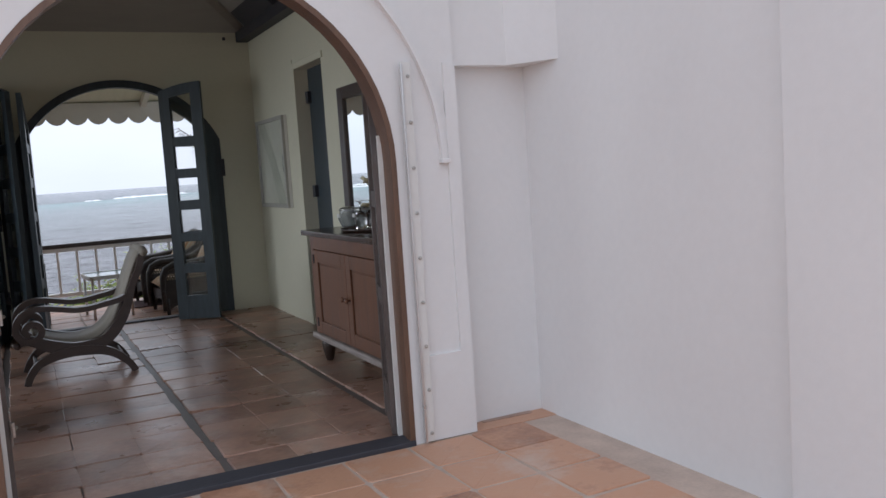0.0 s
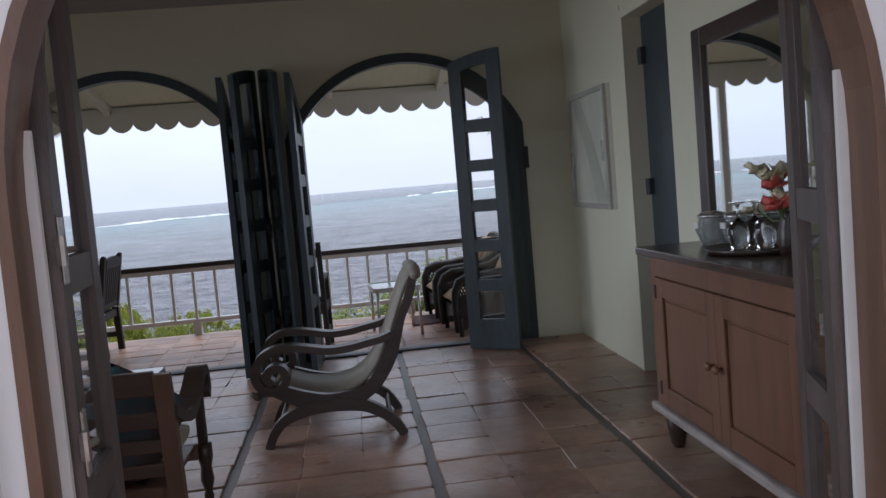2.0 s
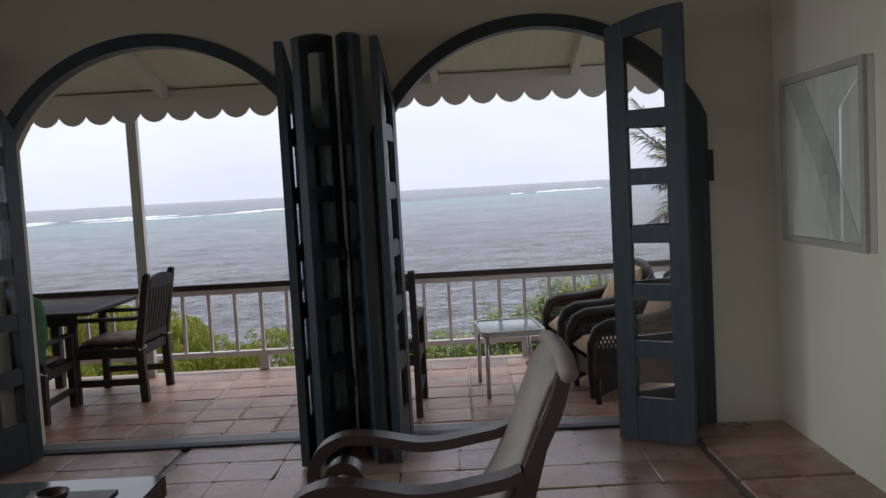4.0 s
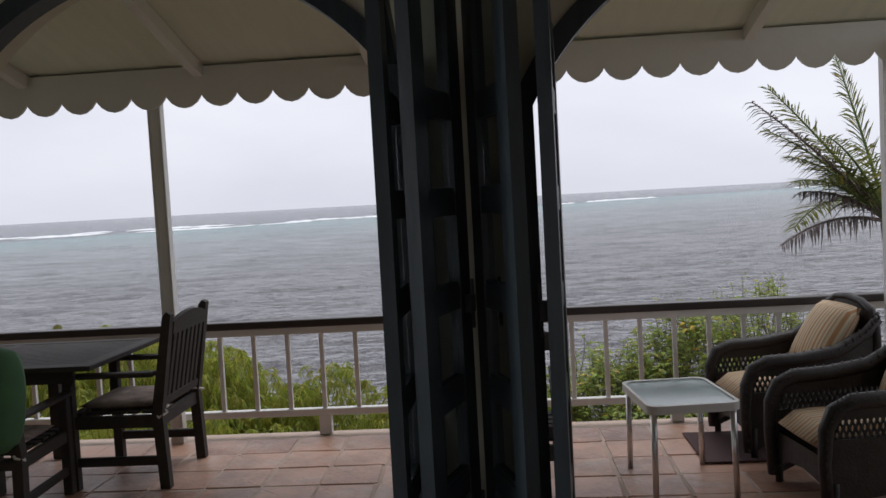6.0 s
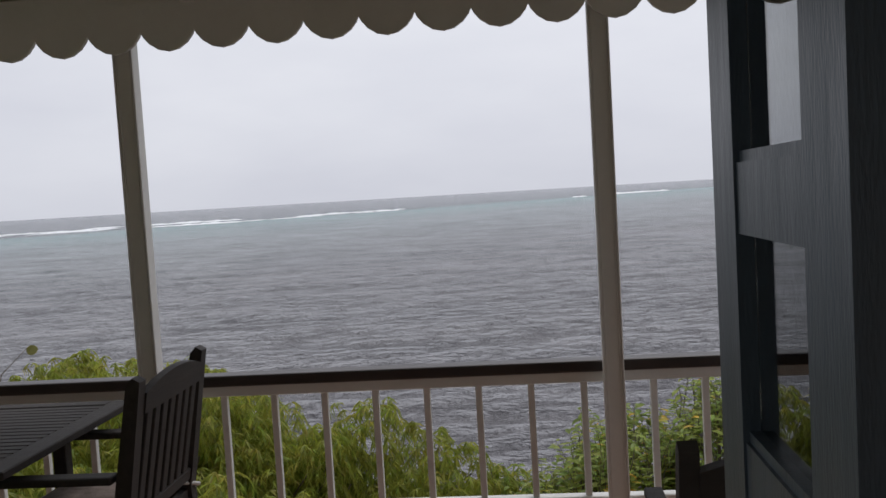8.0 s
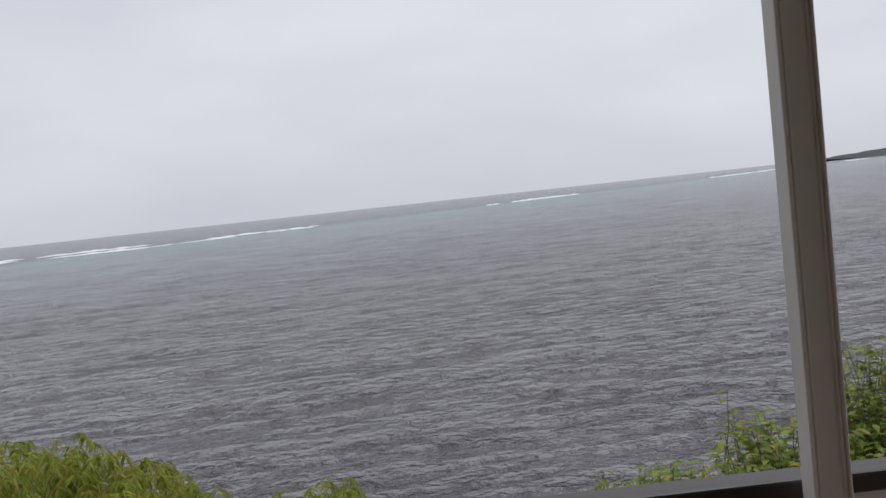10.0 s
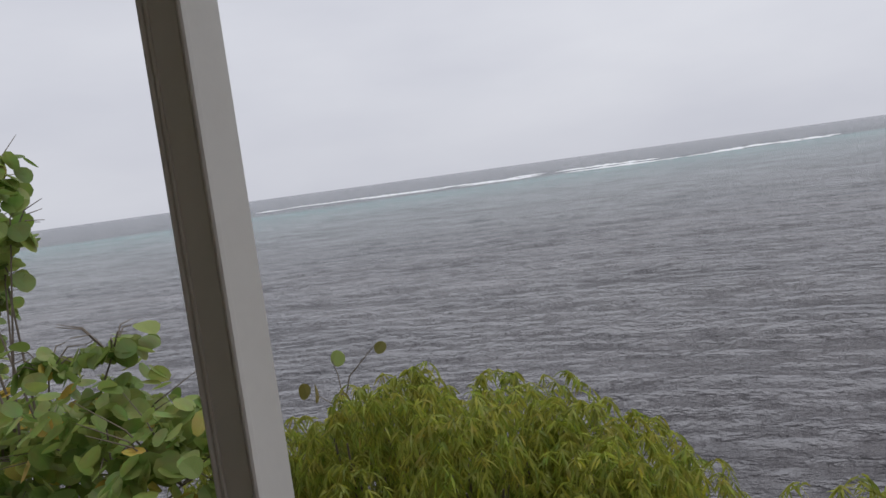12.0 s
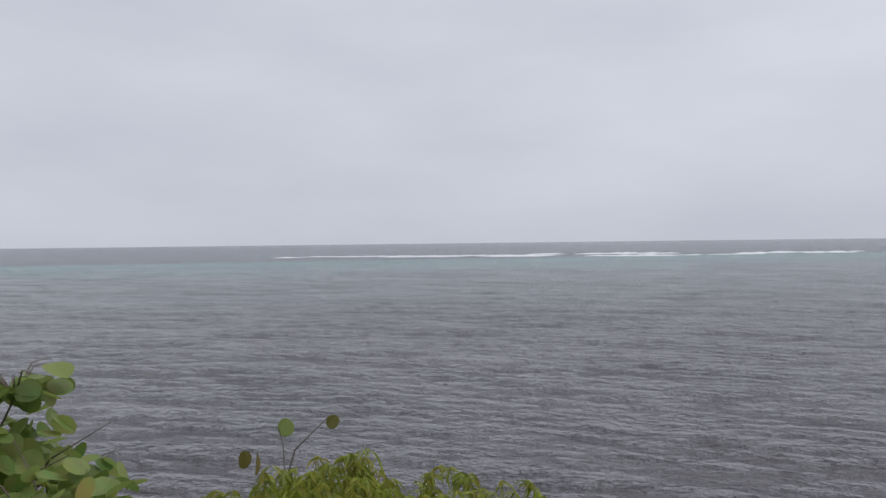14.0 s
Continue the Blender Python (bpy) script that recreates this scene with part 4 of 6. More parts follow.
MIRRORGLASS = material("table_glass", (0.06, 0.07, 0.07), 0.06, 0.05, 5, 50, 0.0, spec=1.0)
coffee_table()
ob = thing("place_mat", "dark grey woven mat on the glass table", "mat")
part("mat", boxbm(0.66, 0.98, 8.05, 8.3, FLOOR + 0.361, FLOOR + 0.369), DARKGROUT, ob)
ob = thing("small_bowl", "small dark bowl on the glass table", "bowl")
part("bowl", lathe(bmesh.new(), [(0.02, 0), (0.05, 0.02), (0.06, 0.045), (0.052, 0.045), (0.04, 0.02), (0.01, 0.012)], 14, (0.8, 8.17, FLOOR + 0.37)), DARKWOOD, ob, "", True)


def sideboard():
    ob = thing("sideboard", "mahogany two-door sideboard on turned feet against wall", "sideboard", pose(0, 0, FLOOR))
    x0, x1, y0, y1 = 3.6, 4.0, 5.76, 7.14
    part("top", boxbm(x0 - 0.05, x1 + 0.01, y0 - 0.05, y1 + 0.05, 0.885, 0.92, bevel=0.006), TOPWOOD, ob, "dark polished top board")
    part("body", boxbm(x0 + 0.018, x1, y0, y1, 0.2, 0.885), MAHOG, ob)
    part("frieze", boxbm(x0 - 0.005, x0 + 0.018, y0, y1, 0.79, 0.885, bevel=0.003), MAHOG, ob)
    part("base_moulding", boxbm(x0 - 0.03, x1, y0 - 0.03, y1 + 0.03, 0.16, 0.2, bevel=0.012), WORNWOOD, ob, "worn pale-edged base moulding")
    for y in (y0, y1 - 0.06):
        part("pilaster", boxbm(x0 - 0.002, x0 + 0.018, y, y + 0.06, 0.2, 0.79), MAHOG, ob)
    for a, c in ((y0 + 0.063, 6.445), (6.45, y1 - 0.063)):
        d = part("door", boxbm(x0 + 0.008, x0 + 0.018, a, c, 0.205, 0.785), MAHOG, ob)
        for p0, p1, q0, q1 in ((a, a + 0.075, 0.205, 0.785), (c - 0.075, c, 0.205, 0.785), (a + 0.075, c - 0.075, 0.205, 0.29), (a + 0.075, c - 0.075, 0.70, 0.785)):
            part("frame_rail", boxbm(x0 - 0.006, x0 + 0.008, p0, p1, q0, q1, bevel=0.003), MAHOG, d)
        part("panel", boxbm(x0 + 0.002, x0 + 0.008, a + 0.09, c - 0.09, 0.305, 0.685, bevel=0.002), MAHOG, d)
        ky = 6.41 if a < 6 else 6.485
        k = part("knob", lathe(bmesh.new(), [(0.008, 0), (0.008, 0.012), (0.018, 0.02), (0.018, 0.03), (0.008, 0.036)], 12), MAHOG, d, "turned wooden knob", True)
        k.matrix_basis = pose(x0 - 0.006, ky, 0.5, 0, -90, 0)
        hy = a + 0.005 if a < 6 else c - 0.005
        for z in (0.28, 0.72):
            part("hinge", boxbm(x0 - 0.012, x0 - 0.004, hy - 0.006, hy + 0.006, z - 0.03, z + 0.03), BEAM, d)
    for y in (y0 + 0.06, y1 - 0.08):
        for x in (x0 + 0.05, x1 - 0.07):
            part("foot", lathe(bmesh.new(), [(0.022, 0), (0.032, 0.02), (0.045, 0.09), (0.05, 0.13), (0.04, 0.145), (0.045, 0.16)], 14, (x, y, 0)), DARKWOOD, ob, "turned dark bun foot", True)


TOPWOOD = material("dark_polished_wood", (0.07, 0.045, 0.035), 0.22, 0.3, 3, 50, 0.05, stretch=(6, 0.7, 6))
WORNWOOD = material("worn_wood", (0.3, 0.24, 0.22), 0.5, 0.3, 6, 60, 0.2, second=(0.5, 0.45, 0.42), stretch=(6, 1, 6))
sideboard()
TOP = FLOOR + 0.92

# mirror leaning on the wall above the sideboard
ob = thing("wall_mirror", "large mirror in a dark wooden frame above the sideboard", "mirror")
MY0, MY1, MZ0, MZ1, MX = 6.15, 7.42, TOP + 0.002, 2.01, 3.985
part("mirror_glass", boxbm(MX + 0.008, MX + 0.014, MY0 + 0.1, MY1 - 0.1, MZ0 + 0.1, MZ1 - 0.08), MIRROR, ob)
for y0, y1, z0, z1 in ((MY0, MY0 + 0.11, MZ0, MZ1), (MY1 - 0.11, MY1, MZ0, MZ1), (MY0 + 0.11, MY1 - 0.11, MZ1 - 0.09, MZ1), (MY0 + 0.11, MY1 - 0.11, MZ0, MZ0 + 0.11)):
    part("frame_rail", boxbm(MX - 0.012, MX + 0.034, y0, y1, z0, z1, bevel=0.01), DARKWOOD, ob)

# picture
PICFRAME = material("grey_limed_wood", (0.42, 0.41, 0.37), 0.6, 0.15, 6, 60, 0.2, stretch=(1, 1, 6))
ob = thing("framed_picture", "pale misty picture in a thin white frame", "picture")
part("backing", boxbm(3.99, 4.018, 8.88, 9.78, 1.11, 1.94), WHITEPAINT, ob)
for y0, y1, z0, z1 in ((8.88, 8.915, 1.11, 1.94), (9.745, 9.78, 1.11, 1.94), (8.915, 9.745, 1.905, 1.94), (8.915, 9.745, 1.11, 1.145)):
    part("frame_rail", boxbm(3.965, 3.992, y0, y1, z0, z1, bevel=0.004), PICFRAME, ob)
PRINT = material("misty_print", (0.3, 0.33, 0.28), 0.5, 0.35, 1.6, 12, 0.0, second=(0.62, 0.62, 0.54), stretch=(1, 1.3, 0.5))
part("print", boxbm(3.986, 3.9895, 8.915, 9.745, 1.145, 1.905), PRINT, ob)
pg = part("pane", boxbm(3.975, 3.977, 8.916, 9.744, 1.146, 1.904), GLASS, ob)
pg.visible_shadow = False

DARKWASH = material("dark_wash", (0.3, 0.31, 0.26), 0.6, 0.3, 4, 30, 0.0)
part("dark_sweep", prism(bmesh.new(), [(8.95, 1.15), (9.2, 1.15), (9.4, 1.5), (9.72, 1.9), (9.5, 1.9), (9.25, 1.6)], "x", 3.9835, 3.9858), DARKWASH, ob, "dark slanting brush sweep")
# light switch and a hook high on the sea wall
ob = thing("light_switch", "dark rectangular light switch on cream wall", "switch")
part("plate", boxbm(3.64, 3.68, SEA_IN - 0.018, SEA_IN, 1.44, 1.61, bevel=0.004), BEAM, ob)
part("rocker", boxbm(3.65, 3.67, SEA_IN - 0.024, SEA_IN - 0.016, 1.5, 1.55, bevel=0.002), BEAM, ob)
ob = thing("wall_hook", "small dark metal hook high on the wall", "hook")
part("hook", lathe(bmesh.new(), [(0.014, -0.015), (0.016, 0.0), (0.012, 0.014)], 10, (3.78, SEA_IN - 0.012, 2.78)), BEAM, ob)

# things on the sideboard
ob = thing("tray", "round dark tray with a raised rim", "tray", pose(3.84, 6.55, TOP))
part("plate", lathe(bmesh.new(), [(0.18, 0), (0.2, 0.006), (0.21, 0.022), (0.204, 0.022), (0.192, 0.008), (0.02, 0.007)], 32), DARKWOOD, ob, "", True)
GOB = [(0.033, 0), (0.04, 0.03), (0.043, 0.07), (0.036, 0.1), (0.012, 0.115), (0.005, 0.125), (0.005, 0.165), (0.012, 0.178), (0.036, 0.183), (0.036, 0.187), (0.003, 0.187)]
first = None
for x, y in ((3.79, 6.62), (3.87, 6.56), (3.88, 6.66)):
    m = pose(x, y, TOP + 0.008)
    if first is None:
        first = thing("wine_glass", "clear stemmed wine glass standing upside down on tray", "glass", m, "glasses on the tray")
        part("glass_body", lathe(bmesh.new(), GOB, 18), GLASS, first, "", True)
    else:
        copy_thing(first, m)


def cut_bowl(x, y):
    ob = thing("glass_jar", "cut-glass jar with a metal rim and lid", "jar", pose(x, y, TOP), "glass jars")
    bm = bmesh.new()
    lathe(bm, [(0.045, 0), (0.05, 0.01), (0.068, 0.045), (0.075, 0.08), (0.062, 0.105), (0.06, 0.12), (0.054, 0.12), (0.056, 0.1), (0.066, 0.08), (0.06, 0.05), (0.04, 0.014), (0.004, 0.012)], 12)
    part("jar", bm, CUTGLASS, ob, "faceted clear glass")
    bm = bmesh.new()
    for k in range(24):
        a = k / 24 * math.tau
        tube(bm, [(0.052 * math.cos(a), 0.052 * math.sin(a), 0.012), (0.072 * math.cos(a + 0.25), 0.072 * math.sin(a + 0.25), 0.06), (0.076 * math.cos(a + 0.5), 0.076 * math.sin(a + 0.5), 0.08)], 0.0025, 4)
    part("cut_ribs", bm, CUTGLASS, ob)
    part("lid", lathe(bmesh.new(), [(0.064, 0.12), (0.066, 0.128), (0.05, 0.14), (0.02, 0.146), (0.003, 0.147)], 18), ALU, ob, "polished metal lid", True)
    part("tag", boxbm(-0.078, -0.07, -0.025, 0.025, 0.075, 0.1), WHITEPAINT, ob, "small pale label")
    return ob


cut_bowl(3.84, 6.98)
cut_bowl(3.9, 6.84)

# vase of flowers, half hidden by the entrance leaf
ob = thing("flower_vase", "vase of cream and red orchids on sideboard", "flowers", pose(3.85, 6.33, TOP))
part("vase", lathe(bmesh.new(), [(0.035, 0), (0.045, 0.04), (0.04, 0.1), (0.025, 0.14), (0.03, 0.16), (0.024, 0.16), (0.02, 0.13)], 14), DARKWOOD, ob, "", True)
PETALC = material("cream_petal", (0.75, 0.7, 0.5), 0.6, 0.1, 10, 60, 0.1)
PETALR = material("red_petal", (0.6, 0.12, 0.1), 0.6, 0.2, 10, 60, 0.1)
STEM = material("plant_stem", (0.1, 0.16, 0.05), 0.6, 0.2, 10, 60, 0.1)
rnd = random.Random(11)
for k in range(16):
    a, rr, hz = rnd.uniform(0, math.tau), rnd.uniform(0.02, 0.13), rnd.uniform(0.16, 0.34)
    cx, cy = rr * math.cos(a), rr * math.sin(a) + 0.04
    bm = bmesh.new()
    tube(bm, [(0, 0, 0.13), (cx * 0.5, cy * 0.4, hz * 0.7), (cx, cy, hz)], 0.003, 5)
    part("stem", bm, STEM, ob)
    bm = bmesh.new()
    for p in range(5):
        t = p / 5 * math.tau + rnd.uniform(0, 1)
        cushion(bm, 0.05, 0.038, 0.008, pose(cx, cy, hz, rnd.uniform(20, 70), rnd.uniform(-30, 30), math.degrees(t)) @ pose(0.028, 0, 0, 0, -25, 0), 3, 0.5)
    part("bloom", bm, PETALC if k % 3 != 1 else PETALR, ob, "cream orchid bloom" if k % 3 != 1 else "red bloom", True)


# ---- furniture of the terrace ----


def stripe_material():
    m = material("striped_cloth", (0.6, 0.5, 0.36), 0.92, 0.1, 5, 180, 0.3)
    n, l = m.node_tree.nodes, m.node_tree.links
    co = n.new("ShaderNodeTexCoord")
    w = n.new("ShaderNodeTexWave")
    w.bands_direction = "Y"
    w.inputs["Scale"].default_value, w.inputs["Distortion"].default_value, w.inputs["Detail"].default_value = 3.4, 0.35, 1
    l.new(co.outputs["Object"], w.inputs["Vector"])
    ramp = n.new("ShaderNodeValToRGB")
    e = ramp.color_ramp.elements
    e[0].position, e[0].color = 0.0, (0.5, 0.27, 0.13, 1)
    e[1].position, e[1].color = 1.0, (0.7, 0.6, 0.42, 1)
    for pos, col in ((0.06, (0.5, 0.27, 0.13)), (0.14, (0.68, 0.57, 0.4)), (0.42, (0.68, 0.58, 0.42)), (0.5, (0.33, 0.3, 0.19)), (0.58, (0.66, 0.56, 0.4)), (0.86, (0.42, 0.2, 0.1))):
        k = e.new(pos)
        k.color = (*col, 1)
    l.new(w.outputs["Fac"], ramp.inputs[0])
    l.new(ramp.outputs[0], n["Principled BSDF"].inputs["Base Color"])
    return m


STRIPES = stripe_material()


def wicker_chair(m, label):
    """Low wicker armchair facing -x; the arms sweep up into a rounded back."""
    ob = thing("wicker_armchair", label, "armchair", m @ Matrix.Diagonal((1, 1, 0.87, 1)), "wicker armchairs")
    d, w = 0.74, 0.6
    for s in (-1, 1):
        y0, y1 = (-w / 2, -w / 2 + 0.05) if s < 0 else (w / 2 - 0.05, w / 2)
        out = [(0.02, 0.06), (0.0, 0.3), (0.01, 0.47), (0.05, 0.565), (0.13, 0.6), (0.3, 0.605), (0.5, 0.635), (0.66, 0.74), (0.72, 0.8), (0.74, 0.3), (0.72, 0.06)]
        low = [(0.02, 0.05), (0.0, 0.3), (0.006, 0.42), (0.735, 0.42), (0.74, 0.3), (0.72, 0.05), (0.6, 0.11), (0.37, 0.14), (0.14, 0.11)]
        part("side_panel", prism(bmesh.new(), low, "y", y0 + 0.012, y1 - 0.012), WICKER, ob)
        upper = [(0.015, 0.52), (0.055, 0.57), (0.13, 0.6), (0.3, 0.605), (0.5, 0.64), (0.66, 0.74), (0.72, 0.8), (0.73, 0.52)]
        part("arm_panel", prism(bmesh.new(), upper, "y", y0 + 0.014, y1 - 0.014), WICKER, ob)
        bm = bmesh.new()
        for k in range(26):
            x = 0.02 + k * 0.0275
            for sl in (-1, 1):
                tube(bm, [(x - 0.022 * sl, (y0 + y1) / 2, 0.418), (x + 0.022 * sl, (y0 + y1) / 2 + 0.004 * sl, 0.522)], 0.0065, 5)
        part("open_weave", bm, WICKER, ob, "open lattice of dark cane")
        bm = bmesh.new()
        roll = [(0.0, 0.05), (-0.012, 0.3), (-0.002, 0.47), (0.04, 0.565), (0.12, 0.605), (0.3, 0.612), (0.5, 0.645), (0.66, 0.745), (0.73, 0.83)]
        tube(bm, [(x, (y0 + y1) / 2, z) for x, z in roll], [0.026, 0.028, 0.034, 0.04, 0.042, 0.042, 0.04, 0.034, 0.028], 10)
        part("arm_roll", bm, WICKER, ob, "thick braided arm edge", True)
        # braid wound round the edge
        bm = bmesh.new()
        for k in range(34):
            t = k / 33 * (len(roll) - 1)
            i = min(int(t), len(roll) - 2)
            f = t - i
            x, z = [roll[i][q] * (1 - f) + roll[i + 1][q] * f for q in (0, 1)]
            yc = (y0 + y1) / 2
            tube(bm, [(x - 0.012, yc - 0.036, z + 0.01), (x, yc, z + 0.045), (x + 0.012, yc + 0.036, z + 0.01)], 0.006, 5)
        part("braid", bm, WICKER, ob, "", True)
        for x in (0.03, 0.69):
            bm = bmesh.new()
            tube(bm, [(x, (y0 + y1) / 2, 0), (x, (y0 + y1) / 2, 0.2)], 0.02, 8)
            part("leg", bm, WICKER, ob, "", True)
    # rounded back in rings of cane
    arc = [(-0.285, 0.55), (-0.285, 0.78), (-0.24, 0.88), (-0.13, 0.93), (0, 0.945), (0.13, 0.93), (0.24, 0.88), (0.285, 0.78), (0.285, 0.55)]
    part("backrest", prism(bmesh.new(), [(-0.27, 0.3)] + [(y * 0.94, z - 0.02) for y, z in arc] + [(0.27, 0.3)], "x", 0.7, 0.72), WICKER, ob)
    bm = bmesh.new()
    for off in (0, 0.05):
        tube(bm, [(0.715 + off * 0.2, y * (1 - off), z - off) for y, z in arc], 0.022, 8)
    part("back_hoop", bm, WICKER, ob, "rounded cane hoop", True)
    part("front_panel", prism(bmesh.new(), [(-0.26, 0.1), (-0.15, 0.16), (0, 0.18), (0.15, 0.16), (0.26, 0.1), (0.26, 0.3), (-0.26, 0.3)], "x", 0.02, 0.045), WICKER, ob)
    part("seat_deck", boxbm(0.03, 0.7, -0.26, 0.26, 0.28, 0.3), WICKER, ob)
    return ob


W1, W2 = pose(3.0, 12.05, 0, 0, 0, 6), pose(3.08, 11.14, 0, 0, 0, 7)
wicker_chair(W1, "dark wicker armchair with striped cushions beside the railing")
wicker_chair(W2, "dark wicker armchair with striped seat near the doors")
for m in (W1, W2):
    ob = thing("seat_cushion", "cream and brown striped seat cushion in wicker chair", "cushion", m @ pose(0.32, 0, 0.325), "striped seat cushions")
    part("pad", cushion(bmesh.new(), 0.68, 0.5, 0.14, None, 8, 0.15), STRIPES, ob, "", True)
ob = thing("back_cushion", "cream and brown striped cushion leaning in wicker chair", "cushion", W1 @ pose(0.55, -0.02, 0.6, 0, -58, 0))
part("pad", cushion(bmesh.new(), 0.44, 0.46, 0.16, None, 8, 0.5), STRIPES, ob, "", True)
ob = thing("back_cushion", "cream and brown striped cushion leaning in wicker chair", "cushion", W2 @ pose(0.57, 0.0, 0.52, 0, -66, 0))
part("pad", cushion(bmesh.new(), 0.4, 0.44, 0.15, None, 8, 0.5), STRIPES, ob, "", True)
ob = thing("floor_mat", "dark red rubber mat under the wicker chair", "mat")
part("mat", boxbm(2.78, 3.55, 11.72, 12.3, 0.006, 0.014, bevel=0.003), material("rubber_mat", (0.07, 0.03, 0.03), 0.8, 0.2, 8, 90, 0.4), ob)


def side_table():
    ob = thing("side_table", "small white metal table with frosted glass top", "table", pose(2.6, 11.455, 0, 0, 0, 5))
    sx, sy, r = 0.225, 0.295, 0.06
    out = []
    for cx, cy, a0 in ((1, 1, 0), (-1, 1, 90), (-1, -1, 180), (1, -1, 270)):
        for k in range(6):
            a = radians(a0 + k * 18)
            out.append((cx * (sx - r) + r * math.cos(a), cy * (sy - r) + r * math.sin(a)))
    bm = bmesh.new()
    n = len(out)
    rings = []
    for sc, z in ((1.0, 0.428), (1.0, 0.468), (0.93, 0.468), (0.93, 0.428)):
        rings.append([bm.verts.new((x * sc, y * sc, z)) for x, y in out])
    for k in range(4):
        for i in range(n):
            bm.faces.new((rings[k][i], rings[k][(i + 1) % n], rings[(k + 1) % 4][(i + 1) % n], rings[(k + 1) % 4][i]))
    part("rim", bm, WHITEPAINT, ob, "white enamelled metal rim")
    part("glass_top", prism(bmesh.new(), [(x * 0.928, y * 0.928) for x, y in out], "z", 0.455, 0.461), TABLEGLASS, ob, "pale frosted glass")
    for x in (-1, 1):
        for y in (-1, 1):
            bm = bmesh.new()
            tube(bm, [(x * (sx - 0.03), y * (sy - 0.035), 0.0), (x * (sx - 0.035), y * (sy - 0.04), 0.43)], 0.015, 10)
            part("leg", bm, ALU, ob, "tubular pale metal leg", True)


TABLEGLASS = material("pale_table_glass", (0.42, 0.52, 0.52), 0.12, 0.05, 4, 60, 0.05, spec=0.8)
side_table()


def dining_chair(m, label, seat_mat=None):
    """Hardwood garden armchair with a slatted back; it faces +y."""
    ob = thing("dining_chair", label, "chair", m, "garden chairs")
    w, d = 0.56, 0.57
    for s in (-1, 1):
        x0, x1 = (s * w / 2 - 0.026, s * w / 2 + 0.026)
        part("front_leg", boxbm(x0, x1, d / 2 - 0.055, d / 2, 0, 0.62, bevel=0.006), WEATHERED, ob)
        back = [(-d / 2, 0), (-d / 2 + 0.055, 0), (-d / 2 + 0.075, 0.42), (-d / 2 - 0.022, 0.945), (-d / 2 - 0.045, 0.97), (-d / 2 - 0.07, 0.955), (-d / 2 + 0.015, 0.42)]
        part("back_leg", prism(bmesh.new(), back, "x", x0, x1), WEATHERED, ob)
        part("armrest", boxbm(s * w / 2 - 0.033, s * w / 2 + 0.033, -d / 2 + 0.05, d / 2 + 0.03, 0.62, 0.648, bevel=0.008), WEATHERED, ob)
        part("side_rail", boxbm(s * w / 2 - 0.016, s * w / 2 + 0.016, -d / 2 + 0.06, d / 2 - 0.05, 0.34, 0.41, bevel=0.004), WEATHERED, ob)
        part("stretcher", boxbm(s * w / 2 - 0.014, s * w / 2 + 0.014, -d / 2 + 0.05, d / 2 - 0.05, 0.13, 0.18, bevel=0.004), WEATHERED, ob)
    part("front_rail", boxbm(-w / 2, w / 2, d / 2 - 0.04, d / 2 - 0.012, 0.34, 0.41, bevel=0.004), WEATHERED, ob)
    part("back_rail", boxbm(-w / 2, w / 2, -d / 2 + 0.03, -d / 2 + 0.06, 0.34, 0.41, bevel=0.004), WEATHERED, ob)
    for k in range(6):
        y = -d / 2 + 0.09 + k * 0.08
        part("seat_slat", boxbm(-w / 2 + 0.02, w / 2 - 0.02, y, y + 0.062, 0.41, 0.428, bevel=0.004), WEATHERED, ob)
    lean = pose(0, -d / 2 + 0.035, 0.42, 10.6, 0, 0)
    for k in range(7):
        x = -0.2 + k * 0.0667
        part("back_slat", boxbm(x - 0.021, x + 0.021, -0.009, 0.009, 0.05, 0.44, bevel=0.003, m=lean), WEATHERED, ob)
    part("lower_rail", boxbm(-0.255, 0.255, -0.012, 0.012, 0.03, 0.08, bevel=0.004, m=lean), WEATHERED, ob)
    arc = [(x, 0.5 + 0.04 * (1 - (x / 0.255) ** 2)) for x in [-0.255 + 0.051 * k for k in range(11)]]
    bm = prism(bmesh.new(), [(-0.255, 0.43), (0.255, 0.43)] + arc[::-1], "y", -0.013, 0.013)
    bmesh.ops.transform(bm, matrix=lean, verts=bm.verts)
    part("crest_rail", bm, WEATHERED, ob)
    return ob


C1, C2, C3 = pose(-0.4, 11.905, 0, 0, 0, 90), pose(-0.93, 11.3, 0, 0, 0, 3) @ Matrix.Diagonal((1, 1, 0.86, 1)), pose(1.745, 11.04, 0, 0, 0, -2) @ Matrix.Diagonal((0.8, 1, 1, 1))
dining_chair(C1, "weathered dark hardwood armchair with slatted back at table")
dining_chair(C2, "weathered dark hardwood armchair with a green back cushion")
dining_chair(C3, "narrow weathered dark hardwood chair standing near the house wall")
FLORAL = material("faded_floral_cloth", (0.2, 0.16, 0.13), 0.9, 0.4, 16, 140, 0.3, second=(0.5, 0.4, 0.36))
for m in (C1, C2):
    ob = thing("seat_pad", "thin faded floral seat pad tied to chair", "cushion", m @ pose(0, 0.02, 0.452), "seat pads")
    part("pad", cushion(bmesh.new(), 0.48, 0.46, 0.055, None, 8, 0.2), FLORAL, ob, "", True)
    for s in (-1, 1):
        bm = bmesh.new()
        tube(bm, [(s * 0.2, -0.2, 0.0), (s * 0.25, -0.27, -0.015), (s * 0.285, -0.31, -0.03), (s * 0.31, -0.27, -0.055), (s * 0.27, -0.23, -0.02)], 0.008, 6)
        part("tie", bm, WHITEPAINT, ob, "pale cloth tie", True)
